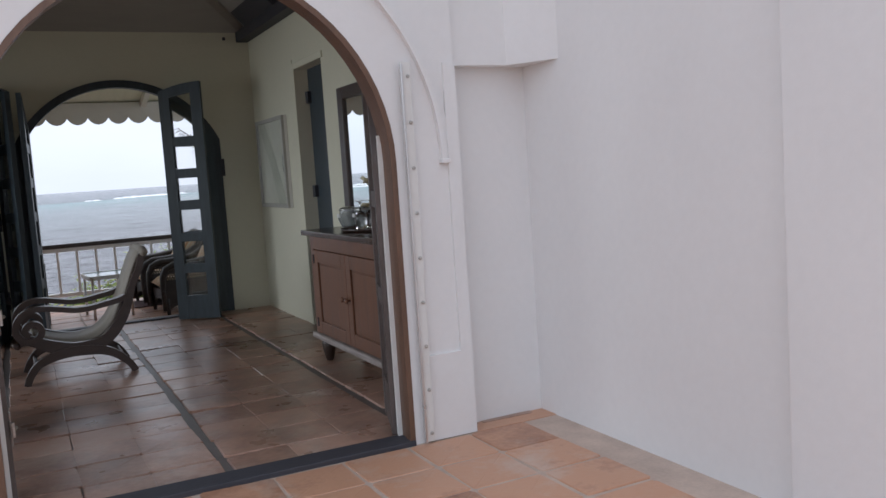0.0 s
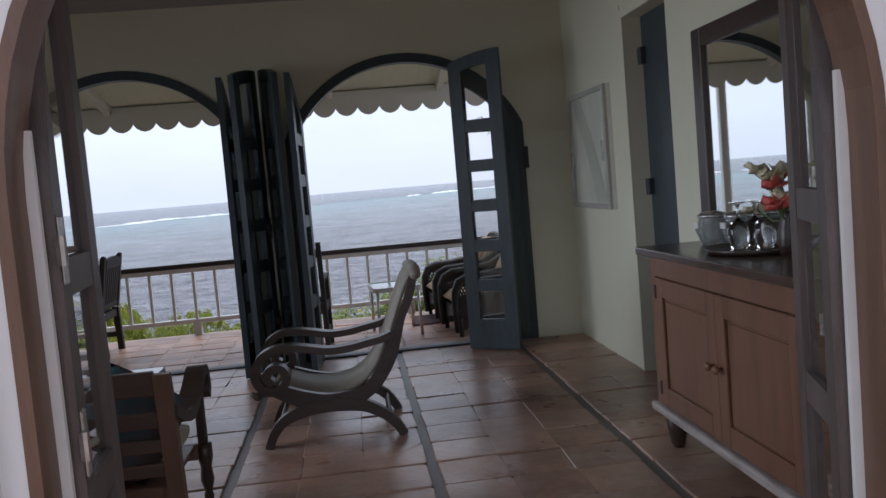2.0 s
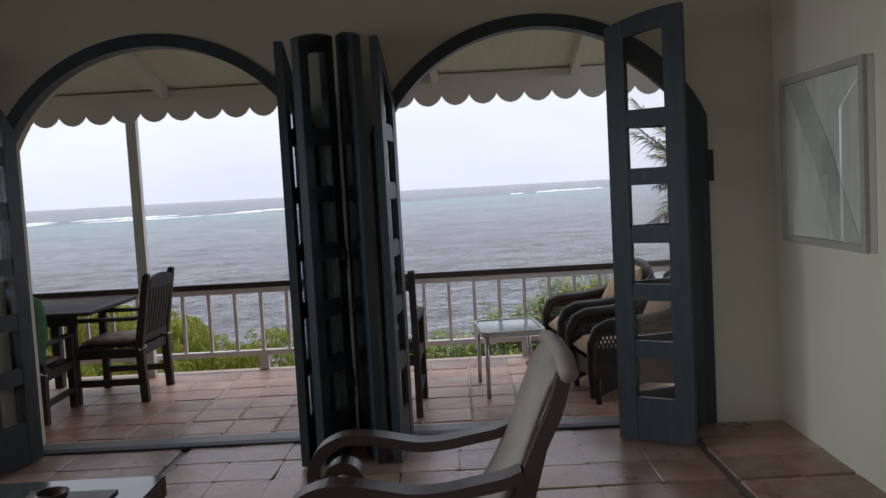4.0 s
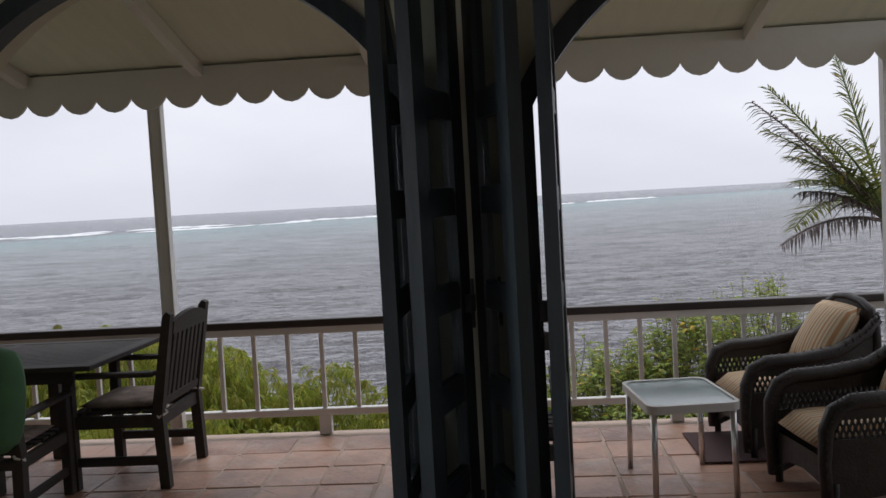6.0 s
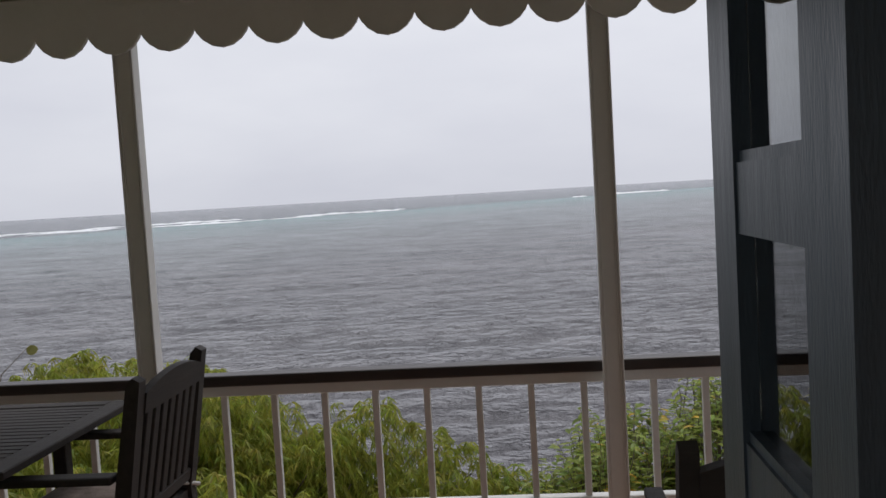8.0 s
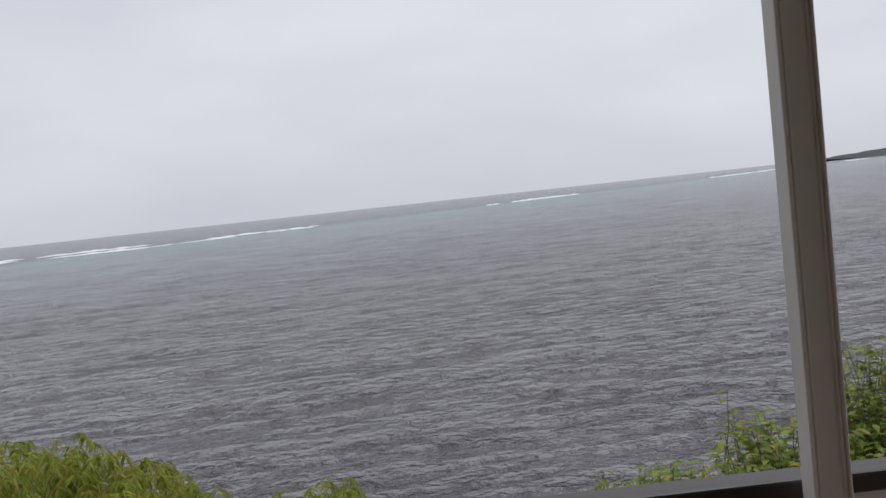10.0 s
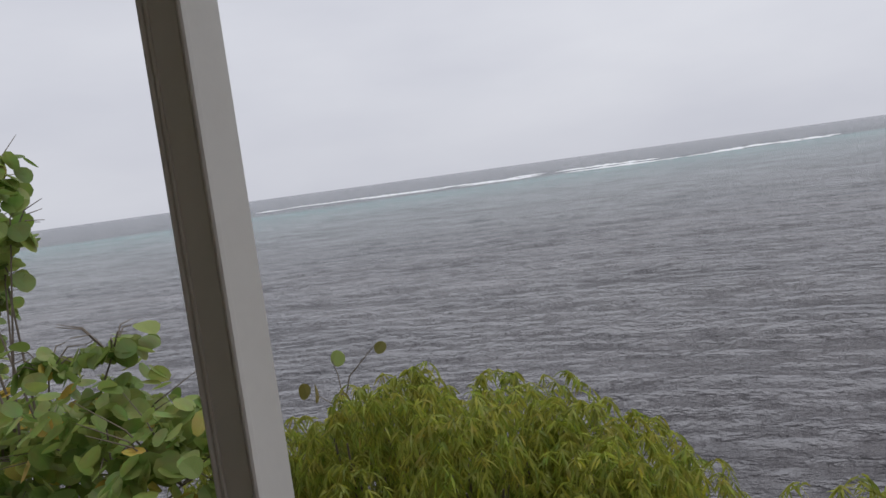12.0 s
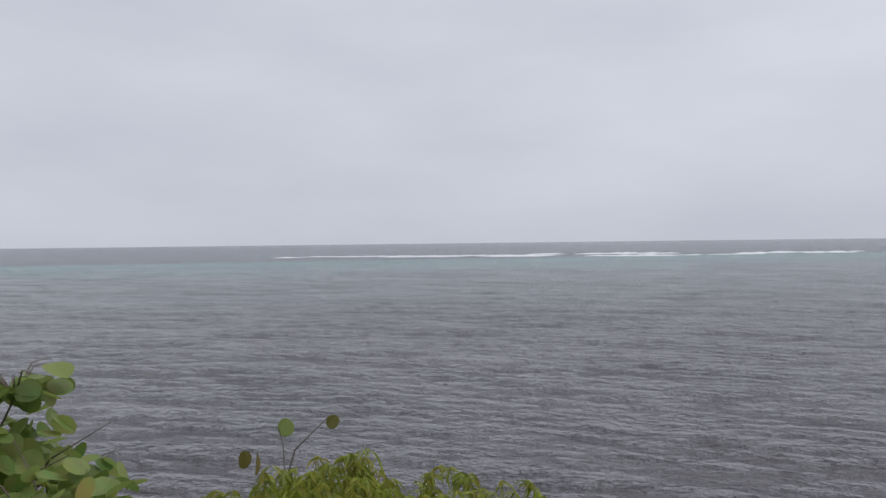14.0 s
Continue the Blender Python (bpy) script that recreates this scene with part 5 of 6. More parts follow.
ob = thing("back_cushion", "rounded green cloth cover over the chair back", "cushion", C2 @ pose(0.03, -0.315, 0.76, 81, 0, 0))
part("pad", cushion(bmesh.new(), 0.68, 0.64, 0.3, None, 14, 0.3, 0.16), GREENCLOTH, ob, "", True)


def dining_table():
    ob = thing("dining_table", "weathered slatted hardwood dining table on the terrace", "table")
    x0, x1, y0, y1, z = -2.2, -0.445, 11.46, 12.40, 0.72
    part("end_board", boxbm(x1 - 0.09, x1, y0, y1, z - 0.028, z, bevel=0.004), WEATHERED, ob)
    part("end_board", boxbm(x0, x0 + 0.09, y0, y1, z - 0.028, z, bevel=0.004), WEATHERED, ob)
    part("edge_board", boxbm(x0 + 0.09, x1 - 0.09, y0, y0 + 0.07, z - 0.028, z, bevel=0.004), WEATHERED, ob)
    part("edge_board", boxbm(x0 + 0.09, x1 - 0.09, y1 - 0.07, y1, z - 0.028, z, bevel=0.004), WEATHERED, ob)
    n = 17
    for a, c in ((x0 + 0.093, -1.36), (-1.3, x1 - 0.093)):
        for k in range(n):
            y = y0 + 0.076 + (y1 - y0 - 0.152) / n * k
            part("slat", boxbm(a, c, y, y + (y1 - y0 - 0.152) / n - 0.007, z - 0.024, z - 0.002, bevel=0.002), WEATHERED, ob)
    part("cross_board", boxbm(-1.36, -1.3, y0 + 0.07, y1 - 0.07, z - 0.028, z, bevel=0.003), WEATHERED, ob)
    for y in (y0 + 0.1, y1 - 0.13):
        part("apron", boxbm(x0 + 0.15, x1 - 0.15, y, y + 0.03, z - 0.11, z - 0.029, bevel=0.003), WEATHERED, ob)
    for x in (x0 + 0.5, x1 - 0.68):
        part("apron", boxbm(x + 0.02, x + 0.05, y0 + 0.13, y1 - 0.13, z - 0.11, z - 0.029, bevel=0.003), WEATHERED, ob)
        for y in (y0 + 0.09, y1 - 0.16):
            part("leg", boxbm(x, x + 0.07, y, y + 0.07, 0, z - 0.03, bevel=0.006), WEATHERED, ob)


dining_table()

# ---- plants ----


def leaf_material(name, low, high, through_share=0.35, fade=1.9):
    m = bpy.data.materials.new(name)
    m.use_nodes = True
    n, l = m.node_tree.nodes, m.node_tree.links
    p = n["Principled BSDF"]
    p.inputs["Roughness"].default_value = 0.5
    geo, info = n.new("ShaderNodeNewGeometry"), n.new("ShaderNodeObjectInfo")
    add = n.new("ShaderNodeMath")
    l.new(geo.outputs["Random Per Island"], add.inputs[0])
    l.new(info.outputs["Random"], add.inputs[1])
    fr = n.new("ShaderNodeMath")
    fr.operation = "FRACT"
    l.new(add.outputs[0], fr.inputs[0])
    ramp = n.new("ShaderNodeValToRGB")
    e = ramp.color_ramp.elements
    e[0].color, e[1].color = (*low, 1), (*high, 1)
    e[0].position, e[1].position = 0.0, 0.95
    k = e.new(0.985)
    k.color = (high[0] * fade, high[1] * 1.1, high[2] * 0.8, 1)
    l.new(fr.outputs[0], ramp.inputs[0])
    tex = n.new("ShaderNodeTexNoise")
    tex.inputs["Scale"].default_value = 30
    mix = n.new("ShaderNodeMix")
    mix.data_type, mix.blend_type = "RGBA", "MULTIPLY"
    mix.inputs["Factor"].default_value = 0.5
    l.new(ramp.outputs[0], mix.inputs["A"])
    l.new(tex.outputs["Color"], mix.inputs["B"])
    l.new(mix.outputs["Result"], p.inputs["Base Color"])
    tr = n.new("ShaderNodeBsdfTranslucent")
    l.new(mix.outputs["Result"], tr.inputs["Color"])
    sh = n.new("ShaderNodeMixShader")
    sh.inputs[0].default_value = through_share
    l.new(p.outputs[0], sh.inputs[1])
    l.new(tr.outputs[0], sh.inputs[2])
    l.new(sh.outputs[0], n["Material Output"].inputs["Surface"])
    return m


WILLOW = leaf_material("narrow_leaf", (0.28, 0.335, 0.055), (0.63, 0.65, 0.115), 0.5, 1.15)
ROUND = leaf_material("round_leaf", (0.22, 0.33, 0.075), (0.5, 0.59, 0.17), 0.44)
BROAD = leaf_material("broad_leaf", (0.26, 0.36, 0.07), (0.6, 0.68, 0.15), 0.48)
PALMG = leaf_material("palm_leaf", (0.15, 0.18, 0.045), (0.36, 0.38, 0.1))
PALMD = material("dead_palm_leaf", (0.13, 0.1, 0.09), 0.8, 0.3, 8, 60, 0.2)
BARK = material("grey_bark", (0.17, 0.14, 0.11), 0.9, 0.3, 8, 60, 0.5)


def joined(name, verts, faces, mat, parent=None, smooth=False):
    me = bpy.data.meshes.new(name)
    me.from_pydata([tuple(v) for v in verts], [], faces)
    me.materials.append(mat)
    ob = new(name, me)
    if parent is not None:
        ob.parent = parent
    return ob


def blade(verts, faces, p, d, side, length, width, bend=0.3):
    """A narrow leaf: a tapered strip of two quads, bent downward along its length."""
    i = len(verts)
    down = Vector((0, 0, -1)) * bend * length
    verts += [p - side * width * 0.25, p + side * width * 0.25,
              p + d * length * 0.5 + side * width * 0.5 + down * 0.25, p + d * length * 0.5 - side * width * 0.5 + down * 0.25, p + d * length + down]
    faces += [(i, i + 1, i + 2, i + 3), (i + 3, i + 2, i + 4)]


def lobes(rnd, spec, count):
    """Points on the upper shells of overlapping mounds, with their outward direction."""
    out, weights = [], [l[3] * l[4] for l in spec]
    while len(out) < count:
        cx, cy, cz, rx, rz, ry = spec[rnd.choices(range(len(spec)), weights)[0]]
        a, h = rnd.uniform(0, math.tau), rnd.uniform(-0.45, 1)
        q = math.sqrt(max(0, 1 - h * h))
        n = Vector((q * math.cos(a), q * math.sin(a), h))
        k = rnd.uniform(0.72, 1.02) * (1 + 0.42 * noise.noise(Vector((cx + n.x * 2.6, n.y * 2.6, n.z * 2.6 + cy))) + 0.2 * noise.noise(Vector((cx + n.x * 7, n.y * 7, n.z * 7))))
        out.append((Vector((cx + n.x * rx * k, cy + n.y * ry * k, cz + n.z * rz * k)), n))
    return out


def willow_shrub(name, label, spec, twigs, seed, root):
    rnd = random.Random(seed)
    ob = thing(name, label, "shrub", None, "shore shrubs")
    bm = bmesh.new()
    for cx, cy, cz, rx, rz, ry in spec:
        for k in range(7):
            a = rnd.uniform(0, math.tau)
            end = Vector((cx + math.cos(a) * rx * 0.7, cy + math.sin(a) * ry * 0.7, cz + rz * rnd.uniform(0.2, 0.85)))
            st = Vector((root[0] + (cx - root[0]) * 0.5, root[1] + (cy - root[1]) * 0.5, ground_z(root[0], root[1]) - 0.1))
            mid = (st + end) / 2 + Vector((rnd.uniform(-0.2, 0.2), rnd.uniform(-0.2, 0.2), 0.1))
            tube(bm, [st, mid, end], [0.035, 0.02, 0.006], 5)
    part("woody_stem", bm, BARK, ob)
    verts, faces = [], []
    # tufts on the mounds, each a small drooping head of twigs
    tufts = []
    for p, n in lobes(rnd, spec, 13 * len(spec)):
        r = rnd.uniform(0.17, 0.3)
        tufts.append((p.x, p.y, p.z + 0.06, r, r, r))
    for p, n in lobes(rnd, tufts, twigs):
        out = (n + Vector((rnd.uniform(-0.5, 0.5), rnd.uniform(-0.5, 0.5), 0.1))).normalized()
        length = rnd.uniform(0.12, 0.26)
        for k in range(15):
            f = k / 14
            q = p + out * length * 0.8 * f + Vector((0, 0, -1)) * length * 0.9 * f * f
            a = rnd.uniform(0, math.tau)
            d = (Vector((math.cos(a), math.sin(a), -0.35)) * 0.8 + out * 0.5 * (1 - f) + Vector((0, 0, -1.1 * f))).normalized()
            side = d.cross(Vector((rnd.uniform(-1, 1), rnd.uniform(-1, 1), rnd.uniform(-1, 1)))).normalized()
            blade(verts, faces, q, d, side, rnd.uniform(0.05, 0.1), rnd.uniform(0.01, 0.017), 0.4)
    o = joined("foliage", verts, faces, WILLOW, ob)
    o["kind"] = "stuff"
    return ob


willow_shrub("willow_shrub", "yellow-green shrub with narrow drooping leaves below terrace",
             [(-2.35, 16.1, -0.55, 0.75, 0.78, 0.7), (-1.6, 16.0, -0.75, 0.7, 0.72, 0.65), (-3.1, 16.0, -0.75, 0.75, 0.7, 0.65), (-0.95, 15.9, -1.0, 0.6, 0.72, 0.6),
              (-3.9, 15.9, -1.0, 0.7, 0.7, 0.6), (-2.2, 15.2, -1.05, 1.0, 0.75, 0.6), (-0.5, 15.7, -1.25, 0.45, 0.62, 0.5), (0.0, 15.6, -1.1, 0.4, 0.62, 0.4), (0.5, 15.5, -1.0, 0.38, 0.45, 0.4), (-0.2, 15.5, -0.85, 0.3, 0.42, 0.3), (0.9, 15.6, -1.25, 0.3, 0.4, 0.3), (-2.75, 15.7, -0.35, 0.35, 0.45, 0.35), (-1.9, 15.6, -0.3, 0.3, 0.4, 0.35), (-1.15, 15.5, -0.6, 0.35, 0.45, 0.35), (-0.6, 15.4, -0.9, 0.3, 0.45, 0.3)], 6600, 3, (-2.2, 15.9))
willow_shrub("willow_shrub", "small yellow-green shrub with narrow leaves behind the table",
             [(-1.3, 14.2, -0.75, 0.8, 0.55, 0.5), (-2.6, 14.0, -0.8, 0.8, 0.55, 0.5), (-0.2, 14.1, -1.05, 0.5, 0.5, 0.4)], 1500, 8, (-1.6, 14.1))


def broad_shrub(name, label, spec, count, seed, root, size, mat, stalks=0):
    """A leafy shrub: pointed leaves set along many upright twigs."""
    rnd = random.Random(seed)
    ob = thing(name, label, "shrub", None, "shore shrubs")
    bm = bmesh.new()
    verts, faces = [], []
    def leaf(p, d, s):
        side = d.cross(Vector((rnd.uniform(-0.4, 0.4), rnd.uniform(-0.4, 0.4), 1))).normalized()
        up = side.cross(d)
        i = len(verts)
        w = s * 0.42
        verts.extend([p, p + d * s * 0.35 + side * w * 0.5 + up * s * 0.06, p + d * s * 0.7 + side * w * 0.4 + up * s * 0.03, p + d * s - up * s * 0.15,
                      p + d * s * 0.7 - side * w * 0.4 + up * s * 0.03, p + d * s * 0.35 - side * w * 0.5 + up * s * 0.06, p + d * s * 0.5 - up * s * 0.02])
        faces.extend([(i, i + 1, i + 6), (i + 1, i + 2, i + 6), (i + 2, i + 3, i + 6), (i + 3, i + 4, i + 6), (i + 4, i + 5, i + 6), (i + 5, i, i + 6)])
    for n0, (p, n) in enumerate(lobes(rnd, spec, count)):
        up = (n * 0.5 + Vector((rnd.uniform(-0.4, 0.4), rnd.uniform(-0.4, 0.4), 1))).normalized()
        ln = rnd.uniform(0.08, 0.22)
        tube(bm, [p - up * 0.12, p + up * ln], [0.004, 0.0015], 3, False)
        for k in range(6):
            a = rnd.uniform(0, math.tau)
            leaf(p + up * ln * k / 5, (Vector((math.cos(a), math.sin(a), rnd.uniform(-0.3, 0.5)))).normalized(), size * rnd.uniform(0.6, 1.25))
    for k in range(stalks):
        cx, cy, cz, rx, rz, ry = rnd.choice(spec)
        p = Vector((cx + rnd.uniform(-rx, rx) * 0.8, cy + rnd.uniform(-ry, ry) * 0.6, cz + rz * 0.7))
        tip = p + Vector((rnd.uniform(-0.12, 0.12), rnd.uniform(-0.1, 0.1), rnd.uniform(0.3, 0.55)))
        tube(bm, [p, (p + tip) / 2 + Vector((0.02, 0, 0)), tip], [0.005, 0.004, 0.002], 4)
        for j in range(6):
            q = p.lerp(tip, 0.3 + 0.14 * j)
            a = rnd.uniform(0, math.tau)
            leaf(q, Vector((math.cos(a), math.sin(a), -0.4)).normalized(), size * 1.1)
    for cx, cy, cz, rx, rz, ry in spec:
        for k in range(6):
            a = rnd.uniform(0, math.tau)
            st = Vector((root[0] + (cx - root[0]) * 0.7, root[1] + (cy - root[1]) * 0.7, ground_z(root[0], root[1]) - 0.1))
            tube(bm, [st, Vector((cx + math.cos(a) * rx * 0.6, cy + math.sin(a) * ry * 0.6, cz + rz * 0.6))], [0.02, 0.005], 4)
    part("woody_stem", bm, BARK, ob)
    o = joined("foliage", verts, faces, mat, ob)
    o["kind"] = "stuff"
    return ob


broad_shrub("leafy_shrub", "dense green shrub with pointed leaves on the shore",
            [(1.25, 15.6, -1.42, 0.5, 0.6, 0.5), (2.0, 15.7, -1.12, 0.55, 0.7, 0.6), (2.9, 15.8, -0.95, 0.7, 0.75, 0.6), (3.7, 15.9, -0.72, 0.75, 0.85, 0.6), (1.0, 15.4, -1.5, 0.4, 0.5, 0.45), (1.75, 15.3, -1.12, 0.32, 0.6, 0.4)], 3600, 21, (2.2, 15.7), 0.085, BROAD, 10)
broad_shrub("leafy_shrub", "low green shrub with tall flower stalks by railing",
            [(3.2, 13.9, -0.9, 0.8, 0.6, 0.5), (2.2, 13.8, -1.1, 0.6, 0.5, 0.4), (4.2, 14.2, -0.65, 0.8, 0.8, 0.6), (4.15, 15.2, -0.35, 0.5, 0.8, 0.5)], 1500, 33, (3.2, 14.0), 0.07, BROAD, 8)


def sea_grape(spec, near, far, seed, root):
    """Shrub of large round leaves; the nearest ones are pieces of their own."""
    rnd = random.Random(seed)
    ob = thing("sea_grape_shrub", "tall shrub with large round green leaves beyond railing", "shrub", None, "shore shrubs")
    bm = bmesh.new()
    base = Vector((root[0], root[1], ground_z(*root) - 0.1))
    for cx, cy, cz, rx, rz, ry in spec:
        hub = Vector((cx, cy, cz - rz * 0.3))
        tube(bm, [base, base.lerp(hub, 0.5) + Vector((rnd.uniform(-0.35, 0.35), rnd.uniform(-0.2, 0.2), 0.15)), hub], [0.016, 0.011, 0.006], 6)
        for k in range(9):
            a = rnd.uniform(0, math.tau)
            e = Vector((cx + math.cos(a) * rx * 0.95, cy + math.sin(a) * ry * 0.95, cz + rz * rnd.uniform(-0.3, 0.95)))
            tube(bm, [hub, hub.lerp(e, 0.5) + Vector((0, 0, 0.08)), e], [0.008, 0.005, 0.002], 4)
    part("woody_stem", bm, BARK, ob)
    def disc(cup):
        vs, fs = [Vector((0.5, 0, -0.03))], []
        n = 11
        for k in range(n):
            a = -math.pi + (k + 0.5) / n * math.tau
            r = 0.5 * (1 + 0.06 * math.cos(3 * a + cup))
            vs.append(Vector((0.5 + r * math.cos(a), r * math.sin(a) * 1.06, 0.1 * abs(math.sin(a)) * cup - 0.12 * math.cos(a) * 0.5)))
        for k in range(n):
            fs.append((0, 1 + k, 1 + (k + 1) % n))
        return vs, fs
    shapes = [disc(c) for c in (0.6, 1.2, -0.4)]
    meshes = []
    for vs, fs in shapes:
        me = bpy.data.meshes.new("leaf")
        me.from_pydata([tuple(v) for v in vs], [], fs)
        me.materials.append(ROUND)
        meshes.append(me)
    def place(p, n):
        size = rnd.uniform(0.09, 0.165)
        a = rnd.uniform(0, math.tau)
        return Matrix.Translation(p) @ Euler((rnd.uniform(-0.7, 0.7) + n.y * -0.5, rnd.uniform(0.0, 1.1), a)).to_matrix().to_4x4() @ Matrix.Diagonal((size, size, size, 1))
    for p, n in lobes(rnd, spec, near):
        o = new("leaf", rnd.choice(meshes))
        o.parent, o.matrix_basis = ob, place(p, n)
    verts, faces = [], []
    for p, n in lobes(rnd, spec, far):
        m = place(p - n * 0.12, n)
        vs, fs = rnd.choice(shapes)
        i = len(verts)
        verts += [m @ v for v in vs]
        faces += [tuple(q + i for q in f) for f in fs]
    o = joined("foliage", verts, faces, ROUND, ob)
    o["kind"] = "stuff"
    return ob


sea_grape([(-4.2, 14.9, 0.15, 0.8, 0.55, 0.6), (-3.45, 14.8, 0.1, 0.55, 0.48, 0.5), (-5.1, 15.0, -0.1, 0.8, 0.45, 0.6), (-5.75, 15.1, 1.5, 0.5, 0.38, 0.4), (-5.35, 15.1, 1.85, 0.36, 0.4, 0.35),
           (-5.02, 15.0, 1.5, 0.28, 0.25, 0.28), (-6.2, 15.2, 1.75, 0.5, 0.48, 0.4), (-4.5, 14.6, -0.6, 1.2, 0.6, 0.5), (-6.1, 15.3, 0.0, 0.8, 0.42, 0.6), (-5.75, 15.15, 1.0, 0.3, 0.32, 0.3), (-6.4, 15.25, 0.85, 0.45, 0.5, 0.4), (-5.25, 15.05, 1.25, 0.25, 0.25, 0.25), (-6.7, 15.4, 1.55, 0.55, 0.6, 0.5), (-6.6, 15.2, 2.0, 0.4, 0.4, 0.35),
           (-4.85, 15.0, 0.6, 0.3, 0.2, 0.3), (-4.15, 15.0, 0.72, 0.32, 0.2, 0.3), (-6.6, 14.7, -0.35, 0.9, 0.6, 0.5), (-5.6, 14.2, -0.6, 0.9, 0.5, 0.45), (-7.3, 15.6, 0.4, 0.7, 0.6, 0.5), (-7.3, 15.5, 1.6, 0.55, 0.5, 0.4),
           (-8.1, 15.2, 1.2, 0.6, 0.7, 0.4), (-8.6, 15.0, 0.4, 0.7, 0.7, 0.4), (-8.7, 15.1, 1.9, 0.35, 0.3, 0.3), (-8.2, 14.6, -0.4, 0.8, 0.6, 0.4)], 295, 3700, 44, (-4.9, 15.0))
# a bare shoot with few leaves stands out of the willow shrub
ob = thing("bare_shoot", "thin bare shoot with a few yellowing leaves", "plant")
bm = bmesh.new()
tube(bm, [(-3.95, 16.9, -1.2), (-4.0, 16.95, -0.25), (-3.95, 17.0, -0.02), (-3.72, 17.1, 0.22)], [0.012, 0.008, 0.006, 0.003], 5)
tube(bm, [(-4.0, 16.95, -0.25), (-4.07, 17.0, 0.0), (-4.12, 17.0, 0.15)], [0.006, 0.004, 0.003], 5)
tube(bm, [(-4.0, 16.95, -0.3), (-4.25, 16.9, -0.15)], [0.005, 0.003], 5)
part("stem", bm, BARK, ob)
YELLOW = leaf_material("yellowing_leaf", (0.2, 0.2, 0.04), (0.36, 0.27, 0.05))
for k, (x, y, z, s) in enumerate(((-3.72, 17.1, 0.22, 0.11), (-4.12, 17.0, 0.15, 0.14), (-4.25, 16.9, -0.12, 0.17), (-4.32, 16.92, -0.1, 0.14), (-3.8, 16.9, -0.2, 0.16), (-3.72, 16.95, -0.14, 0.17), (-3.85, 16.92, -0.3, 0.15))):
    vs = [Vector((0, 0, 0))] + [Vector((0.5 * math.cos(a) + 0.5, 0.5 * math.sin(a), 0.06 * math.cos(2 * a))) for a in [q / 10 * math.tau for q in range(10)]]
    m = Matrix.Translation((x, y, z)) @ Euler((1.0 + 0.3 * k, 0.5, 1.1 * k)).to_matrix().to_4x4() @ Matrix.Diagonal((s, s, s, 1))
    joined("leaf", [m @ v for v in vs[1:]], [tuple(range(10))], YELLOW if k in (0, 2, 3) else ROUND, ob)


def palm(x, y, z, seed):
    """Young coconut palm: a trunk and long feathered fronds, some of them dead."""
    rnd = random.Random(seed)
    ob = thing("coconut_palm", "young coconut palm with green and withered fronds", "palm tree")
    bm = bmesh.new()
    tube(bm, [(x + 0.5, y + 0.3, ground_z(x, y) - 0.1), (x + 0.3, y + 0.2, -0.8), (x, y, z)], [0.14, 0.11, 0.09], 10)
    part("trunk", bm, BARK, ob, "", True)
    specs = [((-1.57, -0.7, 1.5), 2.3, PALMD, 0.1), ((-1.25, -0.2, 1.65), 2.1, PALMG, 0.1), ((-0.5, 0.0, 1.9), 2.0, PALMG, 0.08), ((-1.0, -0.2, 0.75), 1.25, PALMD, 0.3), ((-1.1, -0.4, 1.0), 1.6, PALMG, 0.35),
             ((0.5, 0.2, 0.8), 1.9, PALMG, 0.4), ((0.8, -0.3, 0.5), 1.9, PALMG, 0.6), ((0.2, 0.8, 0.6), 1.8, PALMG, 0.5), ((0.3, -0.9, 0.5), 1.7, PALMG, 0.6), ((-0.3, 0.7, 0.5), 1.7, PALMG, 0.6), ((-0.45, -0.2, 0.7), 1.5, PALMG, 0.5), ((-1.0, 0.2, 1.25), 1.9, PALMG, 0.22), ((-0.8, -0.7, 1.2), 1.8, PALMG, 0.25), ((-1.2, -0.3, 0.35), 1.3, PALMD, 0.4), ((-0.7, 0.4, 1.0), 1.6, PALMG, 0.3)]
    for d, ln, mat, sag in specs:
        d = Vector(d).normalized()
        pts = [Vector((x, y, z)) + d * ln * f + Vector((0, 0, -sag * ln * f ** 2.2)) for f in [k / 12 for k in range(13)]]
        verts, faces = [], []
        bm = bmesh.new()
        tube(bm, pts, [0.022 * (1 - 0.85 * k / 12) + 0.002 for k in range(13)], 5)
        fr = part("frond", bm, mat if mat is PALMD else STEM, ob, "withered brown frond" if mat is PALMD else "green feathered frond")
        for k in range(56):
            f = 0.16 + 0.84 * k / 55
            i = min(11, int(f * 12))
            q = pts[i].lerp(pts[i + 1], f * 12 - i)
            along = (pts[i + 1] - pts[i]).normalized()
            across = along.cross(Vector((0, 0, 1))).normalized()
            for s in (-1, 1):
                dd = (across * s + along * rnd.uniform(0.5, 0.9) + Vector((0, 0, rnd.uniform(-0.15, 0.35)))).normalized()
                l2 = (0.48 if mat is PALMG else 0.36) * (math.sin(math.pi * (0.15 + 0.8 * f)) * 0.8 + 0.2) * rnd.uniform(0.75, 1.1)
                blade(verts, faces, q, dd, along.cross(dd).normalized().cross(dd).normalized(), l2, rnd.uniform(0.014, 0.024), rnd.uniform(0.1, 0.4) if mat is PALMG else rnd.uniform(0.3, 0.9))
        joined("frond_blade", verts, faces, mat, fr)["kind"] = "stuff"


palm(5.85, 16.5, 1.0, 9)

# ---- tiles, last ----


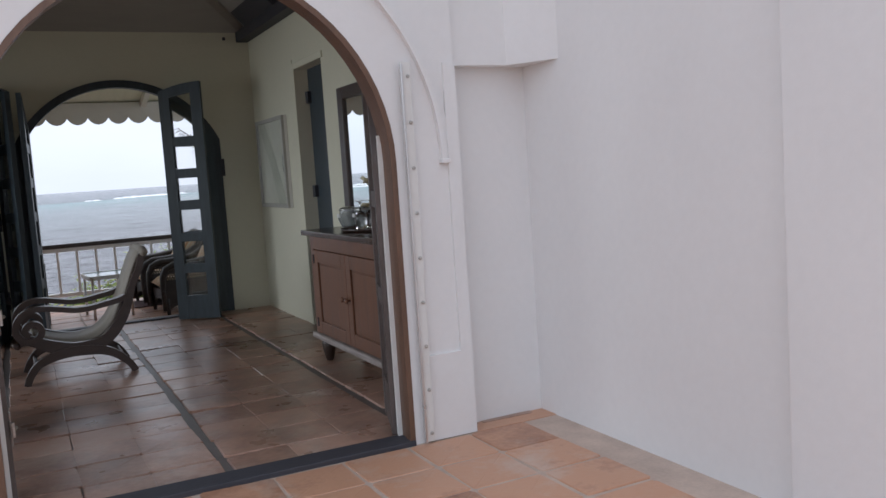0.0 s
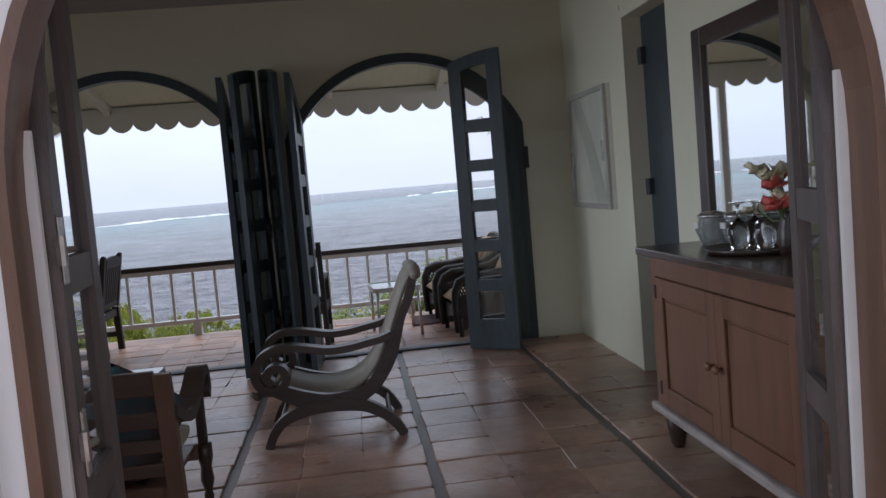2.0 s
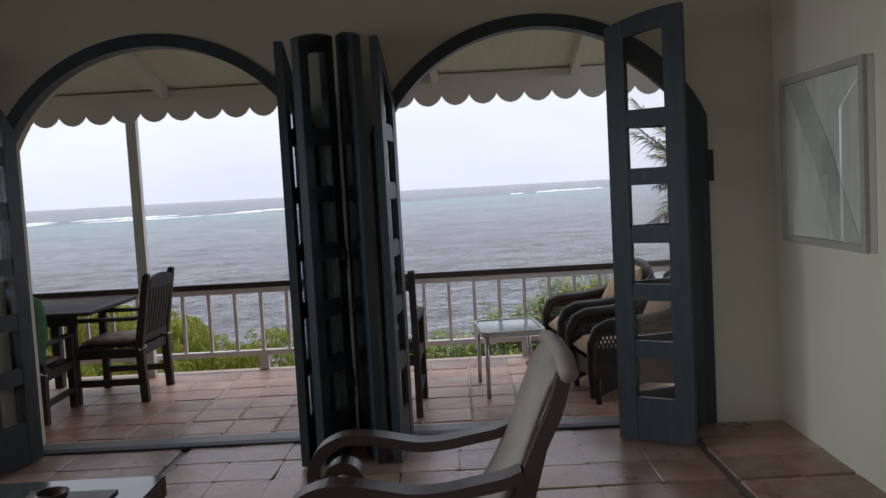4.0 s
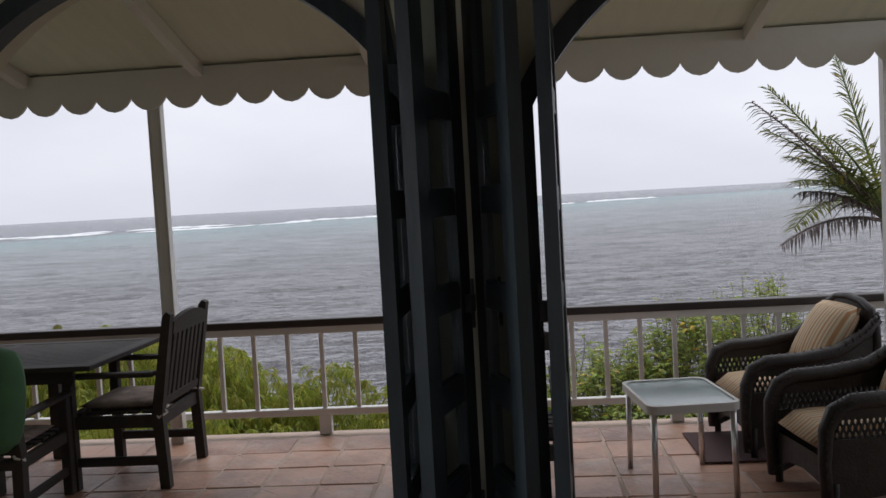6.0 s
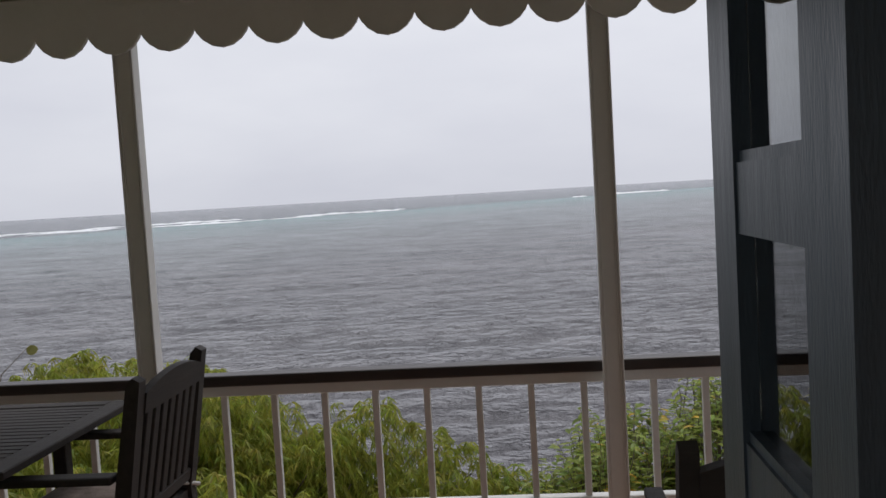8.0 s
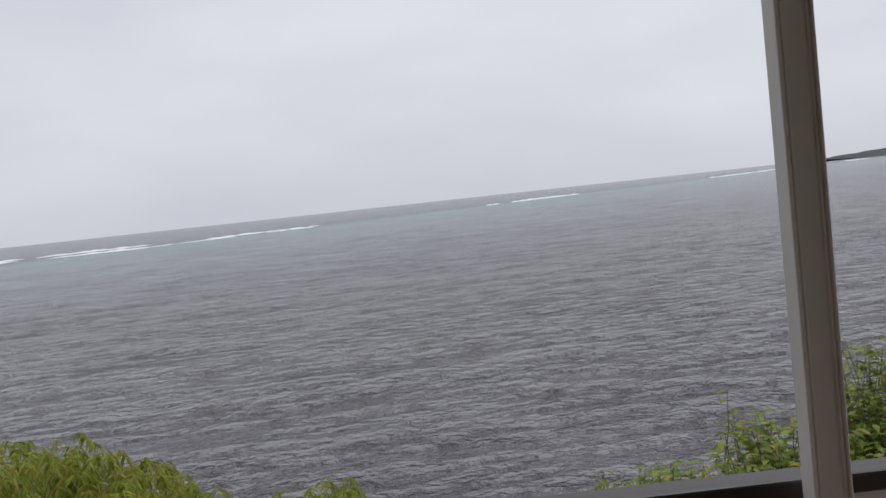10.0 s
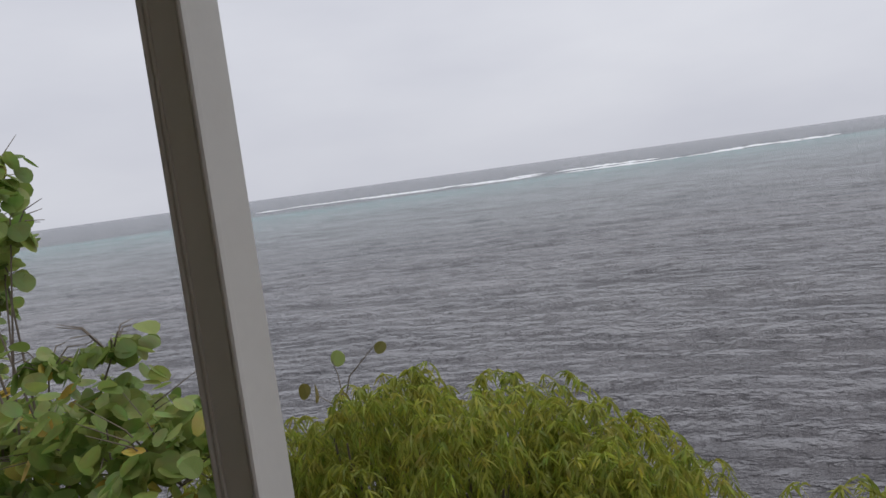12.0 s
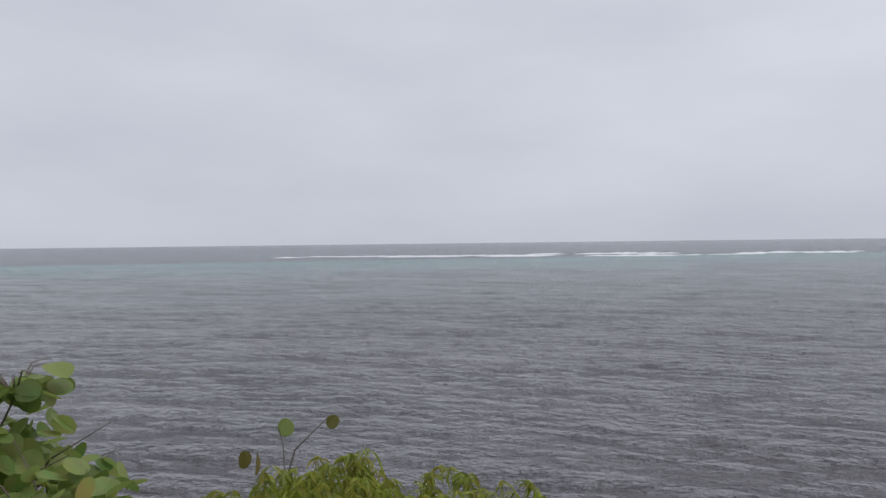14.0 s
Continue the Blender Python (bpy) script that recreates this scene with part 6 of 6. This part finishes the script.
def tile_mesh(key, w, d, h, mat, rnd, j=0.004):
    """A hand-made tile: worn, slightly uneven edge."""
    bm = bmesh.new()
    n = 3
    ring0, ring1 = [], []
    for cx, cy in ((-1, -1), (1, -1), (1, 1), (-1, 1)):
        for k in range(n):
            a = math.atan2(cy, cx) + (k - 1) * 0.5
            r = 0.02
            px, py = cx * (w / 2 - r) + r * math.cos(a) + rnd.uniform(-j, j), cy * (d / 2 - r) + r * math.sin(a) + rnd.uniform(-j, j)
            ring0.append((px, py))
    lo = [bm.verts.new((x, y, -h)) for x, y in ring0]
    mid = [bm.verts.new((x, y, -0.004)) for x, y in ring0]
    top = [bm.verts.new((x * 0.975, y * 0.975, rnd.uniform(-0.001, 0.001))) for x, y in ring0]
    m = len(ring0)
    for a, c in ((lo, mid), (mid, top)):
        for i in range(m):
            bm.faces.new((a[i], a[(i + 1) % m], c[(i + 1) % m], c[i]))
    ctr = bm.verts.new((0, 0, 0.0015))
    for i in range(m):
        bm.faces.new((top[i], top[(i + 1) % m], ctr))
    finish(bm, False)
    me = bpy.data.meshes.new(key)
    bm.to_mesh(me)
    bm.free()
    me.materials.append(mat)
    return me


def lay(parent, places, w, d, mat, rest_mat, z, near, seed, worn=0.004):
    """Lays tiles at (x, y): those the walk passes nearest are pieces of their own, the rest one joined part."""
    rnd = random.Random(seed)
    kinds = [tile_mesh("tile", w, d, 0.014, mat, rnd, worn) for _ in range(7)]
    verts, faces = [], []
    for x, y in places:
        zz = z + rnd.uniform(-0.003, 0.002)
        rot = rnd.choice((0, math.pi)) + rnd.uniform(-0.02, 0.02)
        x, y = x + rnd.uniform(-0.003, 0.003), y + rnd.uniform(-0.003, 0.003)
        if near(x, y):
            o = new("tile", rnd.choice(kinds))
            o.parent = parent
            o.matrix_basis = Matrix.Translation((x, y, zz)) @ Euler((rnd.uniform(-0.006, 0.006), rnd.uniform(-0.006, 0.006), rot)).to_matrix().to_4x4()
        else:
            i = len(verts)
            m = Matrix.Translation((x, y, zz)) @ Euler((0, 0, rot)).to_matrix().to_4x4()
            me = rnd.choice(kinds)
            verts += [m @ v.co for v in me.vertices]
            faces += [tuple(q + i for q in p.vertices) for p in me.polygons]
    if verts:
        o = joined("tiles", verts, faces, rest_mat, parent)
        o["kind"] = "stuff"


floor_ob, terrace_ob, porch_ob = bpy.data.objects["floor"], bpy.data.objects["floor_terrace"], bpy.data.objects["floor_porch"]
# indoors: square panels of three by three close-laid tiles, wide dark strips one way and narrow ones the other
places = []
for p in range(-4, 4):
    for k in range(3):
        x = 1.6 + p * 0.93 + 0.027 + 0.146 + k * 0.292
        for q in range(-1, 5):
            for r in range(3):
                y = 5.39 + q * 0.93 + 0.011 + 0.1513 + r * 0.3027
                if WEST < x < EAST + 0.1 and GATE_OUT + 0.05 < y < SEA_IN + 0.1:
                    places.append((x, y))
lay(floor_ob, places, 0.2985, 0.302, INTILE, INTILE_STUFF, FLOOR, lambda x, y: x > 0.2, 1)
places = [(-3.9 + 0.318 * i + (0.1 if j % 2 else 0) * 0, 10.47 + 0.318 * j) for i in range(26) for j in range(7)]
lay(terrace_ob, [q for q in places if q[0] < TERRACE_E - 0.12], 0.305, 0.305, TERRACE_TILE, TERRACE_STUFF, 0.0, lambda x, y: x > -3.5, 2, 0.009)
places = [(-4.0 + 0.325 * i, 4.82 - 0.325 * j) for i in range(25) for j in range(22)]
lay(porch_ob, places, 0.312, 0.312, TERRA, TERRA_STUFF, FLOOR, lambda x, y: x > 0.3 and y > 1.5, 4)
